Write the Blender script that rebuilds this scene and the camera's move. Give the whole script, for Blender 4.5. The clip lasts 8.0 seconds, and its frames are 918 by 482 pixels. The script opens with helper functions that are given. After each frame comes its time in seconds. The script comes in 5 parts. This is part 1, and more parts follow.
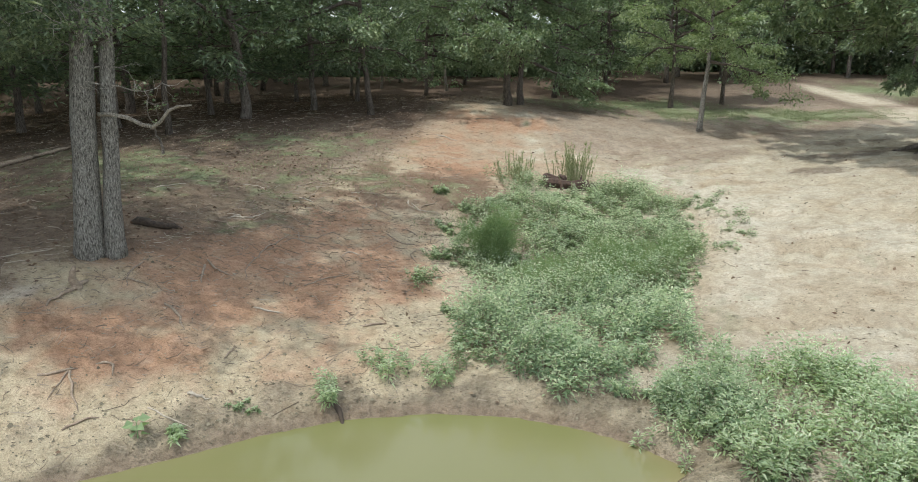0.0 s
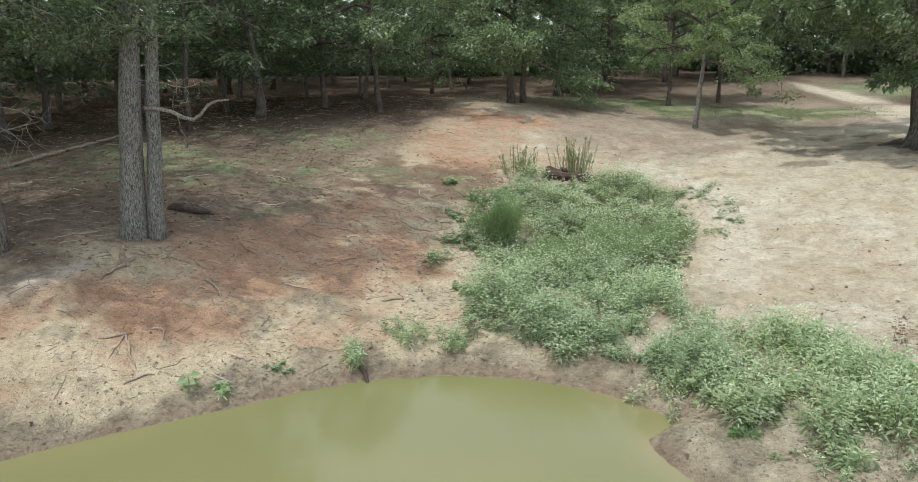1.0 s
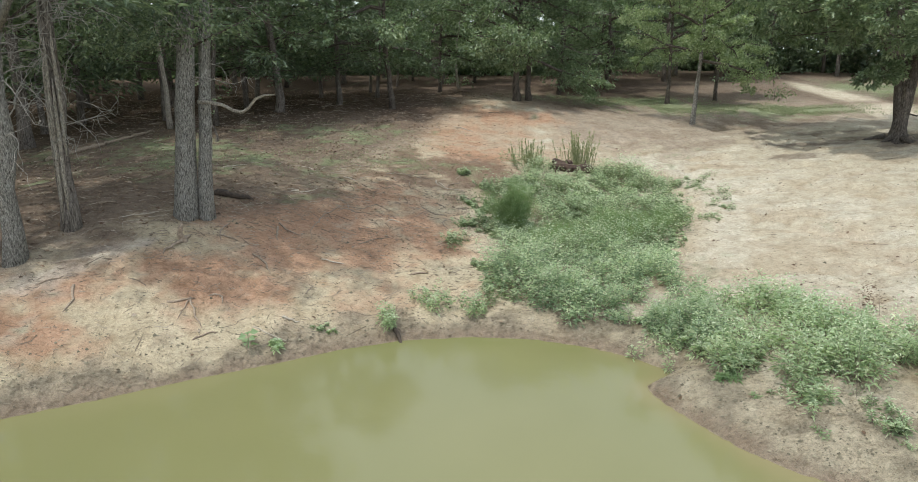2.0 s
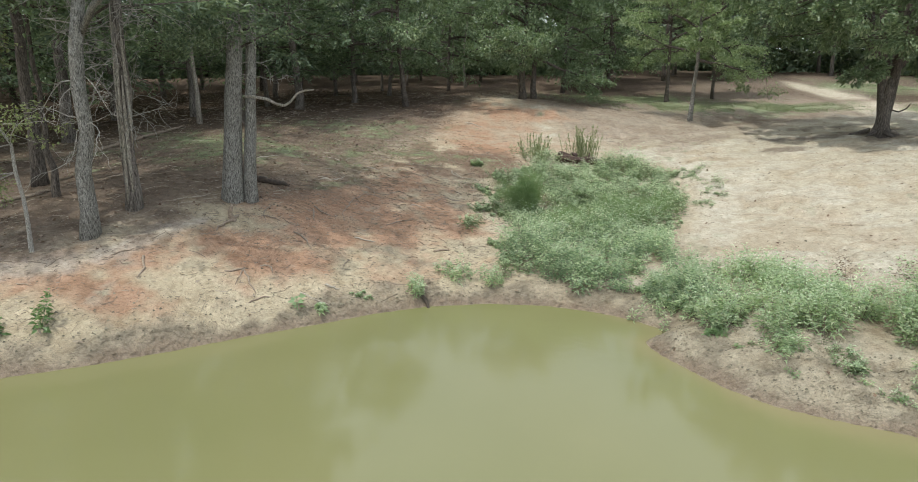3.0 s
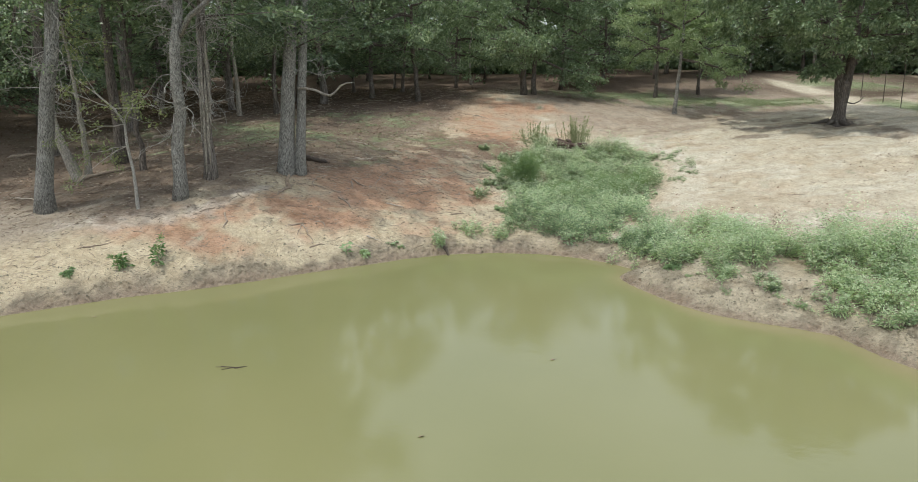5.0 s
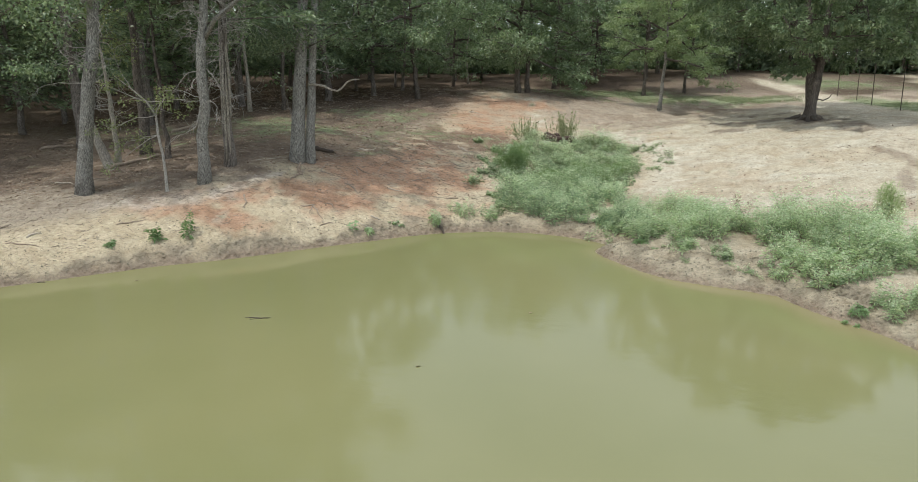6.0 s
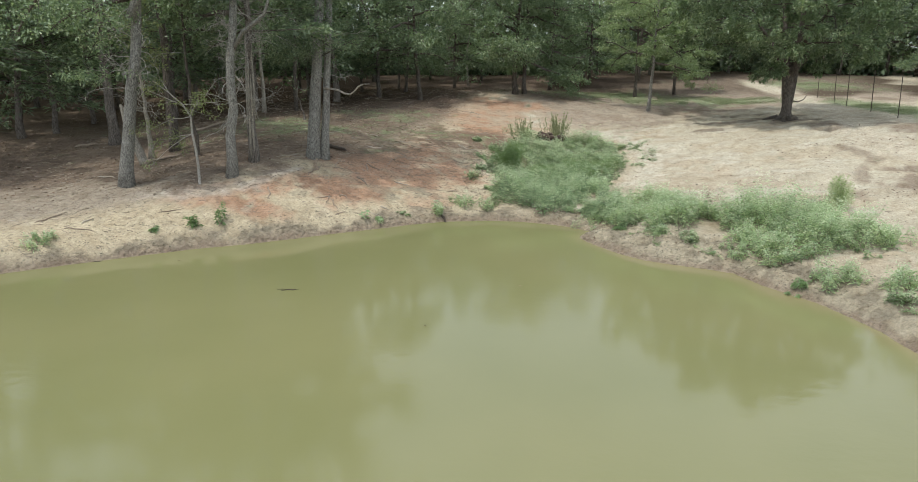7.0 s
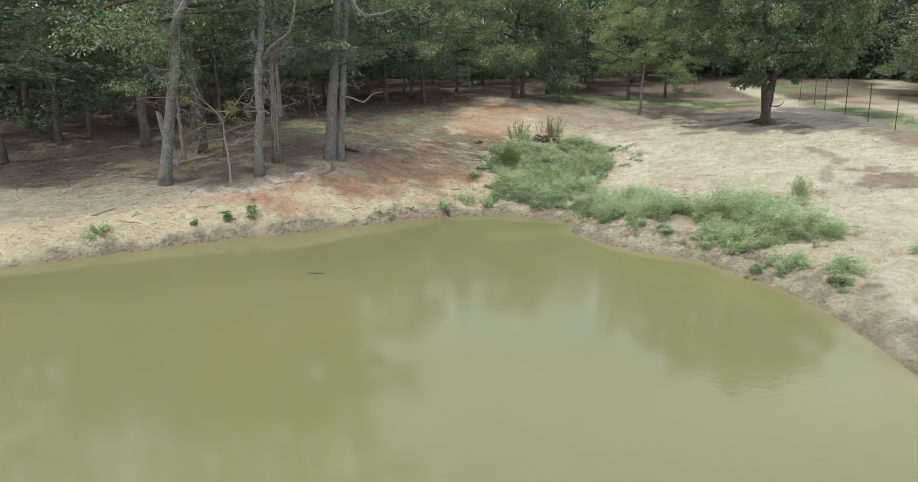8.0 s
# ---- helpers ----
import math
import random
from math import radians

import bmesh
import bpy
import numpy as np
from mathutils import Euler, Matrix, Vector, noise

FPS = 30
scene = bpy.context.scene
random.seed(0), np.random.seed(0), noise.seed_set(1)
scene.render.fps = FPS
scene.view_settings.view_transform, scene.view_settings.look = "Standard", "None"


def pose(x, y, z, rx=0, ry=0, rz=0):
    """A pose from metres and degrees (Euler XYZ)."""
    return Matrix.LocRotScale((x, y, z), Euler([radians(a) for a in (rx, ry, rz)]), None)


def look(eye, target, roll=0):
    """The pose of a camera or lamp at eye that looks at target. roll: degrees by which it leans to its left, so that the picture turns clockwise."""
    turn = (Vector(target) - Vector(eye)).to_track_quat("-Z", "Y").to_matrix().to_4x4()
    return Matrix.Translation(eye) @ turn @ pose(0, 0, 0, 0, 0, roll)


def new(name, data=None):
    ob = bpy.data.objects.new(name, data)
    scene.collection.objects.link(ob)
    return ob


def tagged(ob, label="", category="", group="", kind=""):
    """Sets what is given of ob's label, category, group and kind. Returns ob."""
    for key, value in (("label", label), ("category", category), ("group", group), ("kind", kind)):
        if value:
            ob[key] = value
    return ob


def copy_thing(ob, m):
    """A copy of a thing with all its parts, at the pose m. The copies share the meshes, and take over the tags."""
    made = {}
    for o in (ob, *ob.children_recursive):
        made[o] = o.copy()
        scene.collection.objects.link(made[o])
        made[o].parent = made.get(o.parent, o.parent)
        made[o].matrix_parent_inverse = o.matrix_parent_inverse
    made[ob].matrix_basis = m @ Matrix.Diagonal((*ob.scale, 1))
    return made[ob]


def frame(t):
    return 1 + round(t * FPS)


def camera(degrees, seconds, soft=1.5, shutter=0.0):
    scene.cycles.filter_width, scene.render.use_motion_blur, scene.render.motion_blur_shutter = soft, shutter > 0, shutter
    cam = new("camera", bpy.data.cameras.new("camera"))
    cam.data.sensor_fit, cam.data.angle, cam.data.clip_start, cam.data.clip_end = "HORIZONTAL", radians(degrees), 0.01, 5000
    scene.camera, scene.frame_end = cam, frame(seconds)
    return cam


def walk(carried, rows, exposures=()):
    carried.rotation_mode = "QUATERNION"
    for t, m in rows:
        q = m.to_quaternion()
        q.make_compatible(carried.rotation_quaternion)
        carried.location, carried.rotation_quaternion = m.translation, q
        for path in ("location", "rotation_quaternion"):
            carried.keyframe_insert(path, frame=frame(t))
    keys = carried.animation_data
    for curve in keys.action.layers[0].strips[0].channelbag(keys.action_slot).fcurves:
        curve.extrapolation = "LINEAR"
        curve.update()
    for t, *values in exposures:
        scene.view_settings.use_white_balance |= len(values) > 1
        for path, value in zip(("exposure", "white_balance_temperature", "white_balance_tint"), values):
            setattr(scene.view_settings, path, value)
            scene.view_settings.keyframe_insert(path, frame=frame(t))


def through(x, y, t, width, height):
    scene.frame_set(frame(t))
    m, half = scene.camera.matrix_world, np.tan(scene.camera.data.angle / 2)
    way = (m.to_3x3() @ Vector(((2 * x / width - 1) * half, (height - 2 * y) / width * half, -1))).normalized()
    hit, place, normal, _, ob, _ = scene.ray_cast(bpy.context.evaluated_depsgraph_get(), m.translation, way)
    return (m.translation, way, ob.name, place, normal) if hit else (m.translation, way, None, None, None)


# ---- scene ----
cam = camera(68.0, 8.0, soft=0.55)
PATH = [
    (0, (0.009, 2.461, 4.390), (-0.033, 4.383, 3.842), 0.9),
    (0.5, (-0.040, 1.982, 4.396), (-0.084, 3.905, 3.846), 0.9),
    (1, (-0.122, 1.426, 4.395), (-0.167, 3.349, 3.846), 0.9),
    (1.5, (-0.258, 0.791, 4.398), (-0.303, 2.714, 3.849), 0.9),
    (3, (-0.736, -1.383, 4.388), (-0.783, 0.541, 3.841), 0.9),
    (3.5, (-0.852, -2.106, 4.375), (-0.902, -0.182, 3.829), 0.9),
    (4, (-0.942, -2.883, 4.373), (-0.993, -0.959, 3.828), 0.8),
    (4.5, (-0.953, -3.698, 4.380), (-1.005, -1.774, 3.835), 0.8),
    (6, (-0.715, -6.367, 4.366), (-0.767, -4.443, 3.823), 0.8),
    (6.5, (-0.652, -7.341, 4.405), (-0.706, -5.417, 3.863), 0.8),
    (7, (-0.643, -8.369, 4.600), (-0.697, -6.445, 4.055), 0.8),
    (7.5, (-0.645, -9.434, 4.817), (-0.701, -7.510, 4.271), 0.8),
    (8, (-0.639, -10.509, 4.999), (-0.696, -8.586, 4.452), 0.8),
]
walk(cam, [(t, look(eye, target, roll)) for t, eye, target, roll in PATH], [(0, 0.56, 6300, 5), (4, 0.52, 6300, 5), (8, 0.43, 6300, 5)])

# ---- daylight: a high sun from the left and a hazy sky ----
SUN_FROM = Vector((-0.82, -0.57, 0.0)).normalized()
SUN_ELEV = 69.0
world = bpy.data.worlds.new("sky")
scene.world = world
world.use_nodes = True
wn = world.node_tree
wn.nodes.clear()
sky = wn.nodes.new("ShaderNodeTexSky")
sky.sky_type = "NISHITA"
sky.sun_disc = False
sky.sun_elevation = radians(SUN_ELEV)
sky.sun_rotation = math.atan2(SUN_FROM.x, SUN_FROM.y)
sky.air_density, sky.dust_density, sky.ozone_density = 1.0, 3.0, 0.6
back = wn.nodes.new("ShaderNodeBackground")
back.inputs["Strength"].default_value = 0.15
wout = wn.nodes.new("ShaderNodeOutputWorld")
where = wn.nodes.new("ShaderNodeTexCoord")
cloud = wn.nodes.new("ShaderNodeTexNoise")
cloud.inputs["Scale"].default_value, cloud.inputs["Detail"].default_value = 2.2, 5.0
wn.links.new(where.outputs["Generated"], cloud.inputs["Vector"])
cover = wn.nodes.new("ShaderNodeValToRGB")
cover.color_ramp.elements[0].position, cover.color_ramp.elements[0].color = 0.35, (0.25, 0.25, 0.25, 1)
cover.color_ramp.elements[1].position, cover.color_ramp.elements[1].color = 0.6, (0.8, 0.8, 0.8, 1)
wn.links.new(cloud.outputs["Fac"], cover.inputs["Fac"])
veil = wn.nodes.new("ShaderNodeMix")
veil.data_type = "RGBA"
wn.links.new(cover.outputs["Color"], veil.inputs[0])
wn.links.new(sky.outputs["Color"], veil.inputs[6])
veil.inputs[7].default_value = (7.6, 8.0, 8.5, 1)
wn.links.new(veil.outputs[2], back.inputs["Color"])
wn.links.new(back.outputs["Background"], wout.inputs["Surface"])
sun_data = bpy.data.lights.new("sun", "SUN")
sun_data.energy, sun_data.angle, sun_data.color = 2.1, radians(1.0), (1.0, 0.965, 0.90)
sun = new("sun", sun_data)
ce, se = math.cos(radians(SUN_ELEV)), math.sin(radians(SUN_ELEV))
sun.matrix_world = look((SUN_FROM.x * ce * 60, SUN_FROM.y * ce * 60, se * 60), (0, 0, 0))


# ---- materials ----
class Mat:
    """A small builder of node materials."""

    def __init__(self, name):
        self.m = bpy.data.materials.new(name)
        self.m.use_nodes = True
        self.t = self.m.node_tree
        self.t.nodes.clear()
        self.out = self.t.nodes.new("ShaderNodeOutputMaterial")

    def node(self, kind, **inputs):
        n = self.t.nodes.new(kind)
        for key, value in inputs.items():
            self.put(n, key.replace("_", " "), value)
        return n

    def put(self, n, key, value):
        if isinstance(value, bpy.types.NodeSocket):
            self.t.links.new(value, n.inputs[key])
        else:
            n.inputs[key].default_value = value

    def coord(self):
        return self.t.nodes.new("ShaderNodeTexCoord").outputs["Object"]

    def noise(self, scale, detail=4.0, rough=0.55, vector=None, stretch=None):
        n = self.node("ShaderNodeTexNoise", Scale=scale, Detail=detail, Roughness=rough)
        v = vector or self.coord()
        if stretch:
            mp = self.t.nodes.new("ShaderNodeMapping")
            mp.inputs["Scale"].default_value = stretch
            self.t.links.new(v, mp.inputs["Vector"])
            v = mp.outputs["Vector"]
        self.t.links.new(v, n.inputs["Vector"])
        return n.outputs["Fac"]

    def ramp(self, fac, stops):
        r = self.t.nodes.new("ShaderNodeValToRGB")
        e = r.color_ramp.elements
        while len(e) < len(stops):
            e.new(0.5)
        for k, (p, c) in zip(e, stops):
            k.position, k.color = p, (*c, 1)
        self.t.links.new(fac, r.inputs["Fac"])
        return r.outputs["Color"]

    def mix(self, fac, a, b, mode="MIX"):
        n = self.t.nodes.new("ShaderNodeMix")
        n.data_type, n.blend_type = "RGBA", mode
        for k, v in ((0, fac), (6, a), (7, b)):
            if isinstance(v, bpy.types.NodeSocket):
                self.t.links.new(v, n.inputs[k])
            else:
                n.inputs[k].default_value = v if k == 0 or len(v) == 4 else (*v, 1)
        return n.outputs[2]

    def bump(self, height, strength, distance):
        b = self.node("ShaderNodeBump", Strength=strength, Distance=distance, Height=height)
        return b.outputs["Normal"]

    def attr(self, name):
        a = self.t.nodes.new("ShaderNodeAttribute")
        a.attribute_name = name
        return a.outputs["Color"]

    def island(self):
        return self.t.nodes.new("ShaderNodeNewGeometry").outputs["Random Per Island"]

    def surface(self, shader):
        self.t.links.new(shader, self.out.inputs["Surface"])
        return self.m


def soil_material():
    k = Mat("soil")
    base = k.attr("soil")
    fine = k.noise(9.0, 6.0, 0.65)
    grain = k.noise(70.0, 3.0, 0.6)
    speck = k.noise(26.0, 2.0, 0.5)
    c = k.mix(1.0, base, k.ramp(fine, [(0.25, (0.76, 0.74, 0.72)), (0.5, (1.0, 1.0, 1.0)), (0.75, (1.15, 1.14, 1.12))]), "MULTIPLY")
    c = k.mix(1.0, c, k.ramp(grain, [(0.3, (0.72, 0.71, 0.70)), (0.6, (1.15, 1.14, 1.13))]), "MULTIPLY")
    dust = k.noise(5.5, 8.0, 0.72)
    c = k.mix(k.ramp(dust, [(0.50, (0, 0, 0)), (0.66, (0.45, 0.45, 0.45))]), c, k.mix(1.0, base, (1.12, 1.17, 1.18), "MULTIPLY"))
    streak = k.noise(30.0, 7.0, 0.72, stretch=(0.4, 1.0, 1.0))
    c = k.mix(1.0, c, k.ramp(streak, [(0.34, (0.84, 0.82, 0.80)), (0.46, (1.05, 1.05, 1.05)), (0.56, (1.12, 1.12, 1.12)), (0.68, (1.24, 1.24, 1.24))]), "MULTIPLY")
    stain = k.noise(2.6, 9.0, 0.68)
    c = k.mix(1.0, c, k.ramp(stain, [(0.32, (0.80, 0.76, 0.72)), (0.45, (0.98, 0.97, 0.96)), (0.55, (1.03, 1.03, 1.03)), (0.68, (1.14, 1.15, 1.16))]), "MULTIPLY")
    c = k.mix(k.ramp(speck, [(0.62, (0, 0, 0)), (0.74, (0.4, 0.4, 0.4))]), c, (0.10, 0.075, 0.055))
    pock = k.node("ShaderNodeTexVoronoi", Scale=11.0, Randomness=1.0)
    pock.feature = "SMOOTH_F1"
    k.t.links.new(k.coord(), pock.inputs["Vector"])
    hoof = k.mix(k.attr("mud"), (0.5, 0.5, 0.5), pock.outputs["Distance"])
    n0 = k.bump(hoof, 1.0, 0.10)
    n2 = k.node("ShaderNodeBump", Strength=1.0, Distance=0.035, Height=streak, Normal=n0).outputs["Normal"]
    n1 = k.node("ShaderNodeBump", Strength=1.0, Distance=0.04, Height=fine, Normal=n2).outputs["Normal"]
    b = k.node("ShaderNodeBump", Strength=0.7, Distance=0.018, Height=grain, Normal=n1)
    rough = k.ramp(k.attr("wet"), [(0.0, (0.95, 0.95, 0.95)), (1.0, (0.5, 0.5, 0.5))])
    p = k.node("ShaderNodeBsdfPrincipled", Base_Color=c, Roughness=rough, Normal=b.outputs["Normal"])
    k.put(p, "Specular IOR Level", k.mix(1.0, k.attr("wet"), (0.3, 0.3, 0.3), "MULTIPLY"))
    return k.surface(p.outputs[0])


def water_material():
    k = Mat("pond_water")
    depth = k.attr("silt")
    drift = k.noise(0.25, 3.0, 0.5)
    c = k.mix(1.0, depth, k.ramp(drift, [(0.3, (0.92, 0.94, 0.9)), (0.7, (1.07, 1.05, 1.06))]), "MULTIPLY")
    small = k.noise(3.2, 3.0, 0.55, stretch=(1.0, 1.6, 1.0))
    wide = k.noise(0.35, 2.0, 0.5)
    gust = k.ramp(wide, [(0.42, (0.15, 0.15, 0.15)), (0.62, (1, 1, 1))])
    h = k.mix(1.0, small, gust, "MULTIPLY")
    n = k.bump(h, 0.16, 0.02)
    p = k.node("ShaderNodeBsdfPrincipled", Base_Color=c, Roughness=0.075, IOR=1.333, Normal=n)
    return k.surface(p.outputs[0])


def bark_material(name, dark, light, lichen, ridge=18.0, fibre=0.2):
    k = Mat(name)
    ridges = k.noise(ridge * 1.9, 5.0, 0.66, stretch=(1.0, 1.0, fibre))
    cracks = k.noise(ridge * 2.4, 3.0, 0.6, stretch=(1.0, 1.0, 0.45))
    patch = k.noise(5.0, 7.0, 0.72)
    c = k.ramp(ridges, [(0.31, dark), (0.47, tuple(0.5 * (a + b) for a, b in zip(dark, light))), (0.62, light)])
    c = k.mix(k.ramp(patch, [(0.52, (0, 0, 0)), (0.70, (0.5, 0.5, 0.5))]), c, lichen)
    c = k.mix(1.0, c, k.ramp(cracks, [(0.3, (0.42, 0.42, 0.42)), (0.6, (1.15, 1.15, 1.15))]), "MULTIPLY")
    n1 = k.bump(ridges, 1.0, 0.05)
    b = k.node("ShaderNodeBump", Strength=0.7, Distance=0.015, Height=cracks, Normal=n1)
    p = k.node("ShaderNodeBsdfPrincipled", Base_Color=c, Roughness=0.92, Normal=b.outputs["Normal"])
    p.inputs["Specular IOR Level"].default_value = 0.15
    return k.surface(p.outputs[0])


def leaf_material(name, stops, through=0.35, gloss=0.5, rough=0.5):
    k = Mat(name)
    c = k.ramp(k.island(), stops)
    blot = k.noise(1.1, 2.0, 0.5)
    c = k.mix(1.0, c, k.ramp(blot, [(0.3, (0.8, 0.82, 0.78)), (0.7, (1.15, 1.12, 1.1))]), "MULTIPLY")
    p = k.node("ShaderNodeBsdfPrincipled", Base_Color=c, Roughness=rough)
    p.inputs["Specular IOR Level"].default_value = gloss
    tr = k.node("ShaderNodeBsdfTranslucent", Color=k.mix(1.0, c, (1.1, 1.25, 0.7), "MULTIPLY"))
    mx = k.node("ShaderNodeMixShader", Fac=through)
    k.t.links.new(p.outputs[0], mx.inputs[1])
    k.t.links.new(tr.outputs[0], mx.inputs[2])
    return k.surface(mx.outputs[0])


def plain_material(name, a, b, scale=14.0, rough=0.85, stretch=None, metal=0.0, bump=0.4):
    k = Mat(name)
    f = k.noise(scale, 4.0, 0.6, stretch=stretch)
    g = k.noise(scale * 6, 2.0, 0.6)
    c = k.mix(1.0, k.ramp(f, [(0.3, a), (0.7, b)]), k.ramp(g, [(0.3, (0.8, 0.8, 0.8)), (0.7, (1.15, 1.15, 1.15))]), "MULTIPLY")
    p = k.node("ShaderNodeBsdfPrincipled", Base_Color=c, Roughness=rough, Metallic=metal, Normal=k.bump(f, bump, 0.01))
    return k.surface(p.outputs[0])


def litter_material(name, stops, rough=0.85):
    k = Mat(name)
    p = k.node("ShaderNodeBsdfPrincipled", Base_Color=k.ramp(k.island(), stops), Roughness=rough)
    p.inputs["Specular IOR Level"].default_value = 0.25
    return k.surface(p.outputs[0])


SOIL = soil_material()
WATER = water_material()
BARK_OAK = bark_material("oak_bark", (0.045, 0.038, 0.032), (0.40, 0.375, 0.335), (0.50, 0.485, 0.445), 32.0, 0.24)
# Darker copy of the oak bark, with shade put into its colour.
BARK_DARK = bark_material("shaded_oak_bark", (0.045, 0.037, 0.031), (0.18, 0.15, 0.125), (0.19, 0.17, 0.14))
BARK_CEDAR = bark_material("cedar_bark", (0.055, 0.044, 0.038), (0.29, 0.25, 0.215), (0.36, 0.33, 0.29), 26.0, 0.09)
BARK_PALE = bark_material("weathered_wood", (0.20, 0.17, 0.14), (0.46, 0.41, 0.34), (0.42, 0.39, 0.34), 26.0)
BARK_TWIG = bark_material("dead_twig_bark", (0.26, 0.235, 0.205), (0.52, 0.48, 0.425), (0.46, 0.43, 0.39), 40.0)
LEAF_OAK = leaf_material("oak_leaf", [(0.0, (0.095, 0.14, 0.072)), (0.5, (0.155, 0.212, 0.115)), (0.85, (0.25, 0.31, 0.185)), (1.0, (0.40, 0.44, 0.31))], 0.33, 0.7, 0.42)
LEAF_CEDAR = leaf_material("cedar_spray", [(0.0, (0.09, 0.124, 0.084)), (0.6, (0.155, 0.20, 0.13)), (1.0, (0.28, 0.32, 0.215))], 0.4, 0.5, 0.5)
LEAF_YELLOW = leaf_material("yellowing_leaf", [(0.0, (0.14, 0.165, 0.07)), (0.6, (0.215, 0.24, 0.11)), (1.0, (0.33, 0.33, 0.17))])
LEAF_WEED = leaf_material("weed_leaf", [(0.0, (0.21, 0.28, 0.175)), (0.5, (0.36, 0.435, 0.29)), (0.88, (0.47, 0.53, 0.385)), (1.0, (0.57, 0.57, 0.44))], 0.45, 0.5)
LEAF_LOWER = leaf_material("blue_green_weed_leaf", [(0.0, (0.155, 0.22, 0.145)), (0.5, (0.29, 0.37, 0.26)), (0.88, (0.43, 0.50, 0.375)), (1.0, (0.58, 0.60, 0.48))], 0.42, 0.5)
LEAF_ELM = leaf_material("elm_leaf", [(0.0, (0.16, 0.205, 0.115)), (0.5, (0.25, 0.305, 0.185)), (0.85, (0.34, 0.385, 0.25)), (1.0, (0.44, 0.46, 0.34))], 0.5, 0.5)
LEAF_PALE = leaf_material("pale_weed_leaf", [(0.0, (0.135, 0.18, 0.10)), (0.5, (0.205, 0.26, 0.155)), (0.85, (0.29, 0.335, 0.225)), (1.0, (0.54, 0.53, 0.45))], 0.4, 0.4)
LEAF_TIP = leaf_material("weed_tip_leaf", [(0.0, (0.36, 0.44, 0.31)), (0.6, (0.48, 0.55, 0.42)), (1.0, (0.66, 0.66, 0.56))], 0.4, 0.4)
LEAF_UPRIGHT = leaf_material("broad_weed_leaf", [(0.0, (0.11, 0.18, 0.075)), (1.0, (0.20, 0.28, 0.13))], 0.35, 0.4)
LEAF_FRESH = leaf_material("fresh_leaf", [(0.0, (0.19, 0.27, 0.14)), (1.0, (0.30, 0.39, 0.23))], 0.35, 0.4)
LEAF_FENNEL = leaf_material("fennel_leaf", [(0.0, (0.16, 0.235, 0.105)), (1.0, (0.28, 0.355, 0.185))], 0.3, 0.2, 0.7)
LEAF_PLUME = leaf_material("pale_fennel_leaf", [(0.0, (0.25, 0.32, 0.16)), (1.0, (0.42, 0.48, 0.28))], 0.35, 0.2, 0.7)
GRASS = leaf_material("short_grass", [(0.0, (0.18, 0.21, 0.125)), (0.6, (0.245, 0.27, 0.17)), (1.0, (0.34, 0.34, 0.235))], 0.3, 0.2, 0.7)
REED = leaf_material("dry_reed", [(0.0, (0.19, 0.22, 0.105)), (0.6, (0.30, 0.325, 0.175)), (1.0, (0.42, 0.40, 0.26))], 0.2, 0.2, 0.7)
DEAD_LEAF = litter_material("dead_leaves", [(0.0, (0.10, 0.06, 0.04)), (0.5, (0.19, 0.13, 0.085)), (0.85, (0.25, 0.185, 0.13)), (1.0, (0.32, 0.26, 0.20))])
TWIG = litter_material("fallen_twigs", [(0.0, (0.13, 0.10, 0.075)), (0.6, (0.25, 0.20, 0.155)), (1.0, (0.40, 0.34, 0.27))])
CLOD = litter_material("soil_crumbs", [(0.0, (0.10, 0.086, 0.06)), (0.6, (0.18, 0.155, 0.11)), (1.0, (0.28, 0.245, 0.175))])
ROOT = plain_material("root_wood", (0.17, 0.125, 0.09), (0.35, 0.275, 0.205), 30.0)
STICK = plain_material("dry_stick", (0.28, 0.235, 0.185), (0.47, 0.41, 0.33), 30.0)
STEEL = plain_material("rusty_steel", (0.05, 0.045, 0.04), (0.12, 0.085, 0.06), 20.0, 0.7, None, 0.4)
DARK_WOOD = plain_material("rotten_wood", (0.03, 0.022, 0.017), (0.09, 0.065, 0.048), 16.0, 0.95)
STUMP_WOOD = plain_material("red_rotten_wood", (0.03, 0.02, 0.016), (0.10, 0.062, 0.045), 16.0, 0.95)

# ---- the lie of the land ----
SHORE = np.array([
    (-11.5, 3.93), (-10.55, 4.55), (-9.5, 5.27), (-8.4, 5.98), (-7.2, 6.72), (-6.12, 7.2), (-5.15, 7.76), (-4.28, 8.31), (-3.4, 8.8),
    (-2.4, 9.4), (-1.5, 9.8), (-0.4, 10.0), (0.6, 9.95), (1.35, 9.72), (1.95, 9.4), (2.44, 8.96), (1.93, 8.5), (2.1, 8.0),
    (2.67, 7.08), (3.2, 6.55), (3.85, 6.25), (4.45, 6.0), (4.9, 5.75), (5.2, 5.02), (5.9, 4.0), (6.32, 2.74), (6.5, 1.0),
    (6.47, -0.23), (7, -7), (8, -14), (4, -24), (-8, -26), (-20, -18), (-20, -6), (-16, 1)])
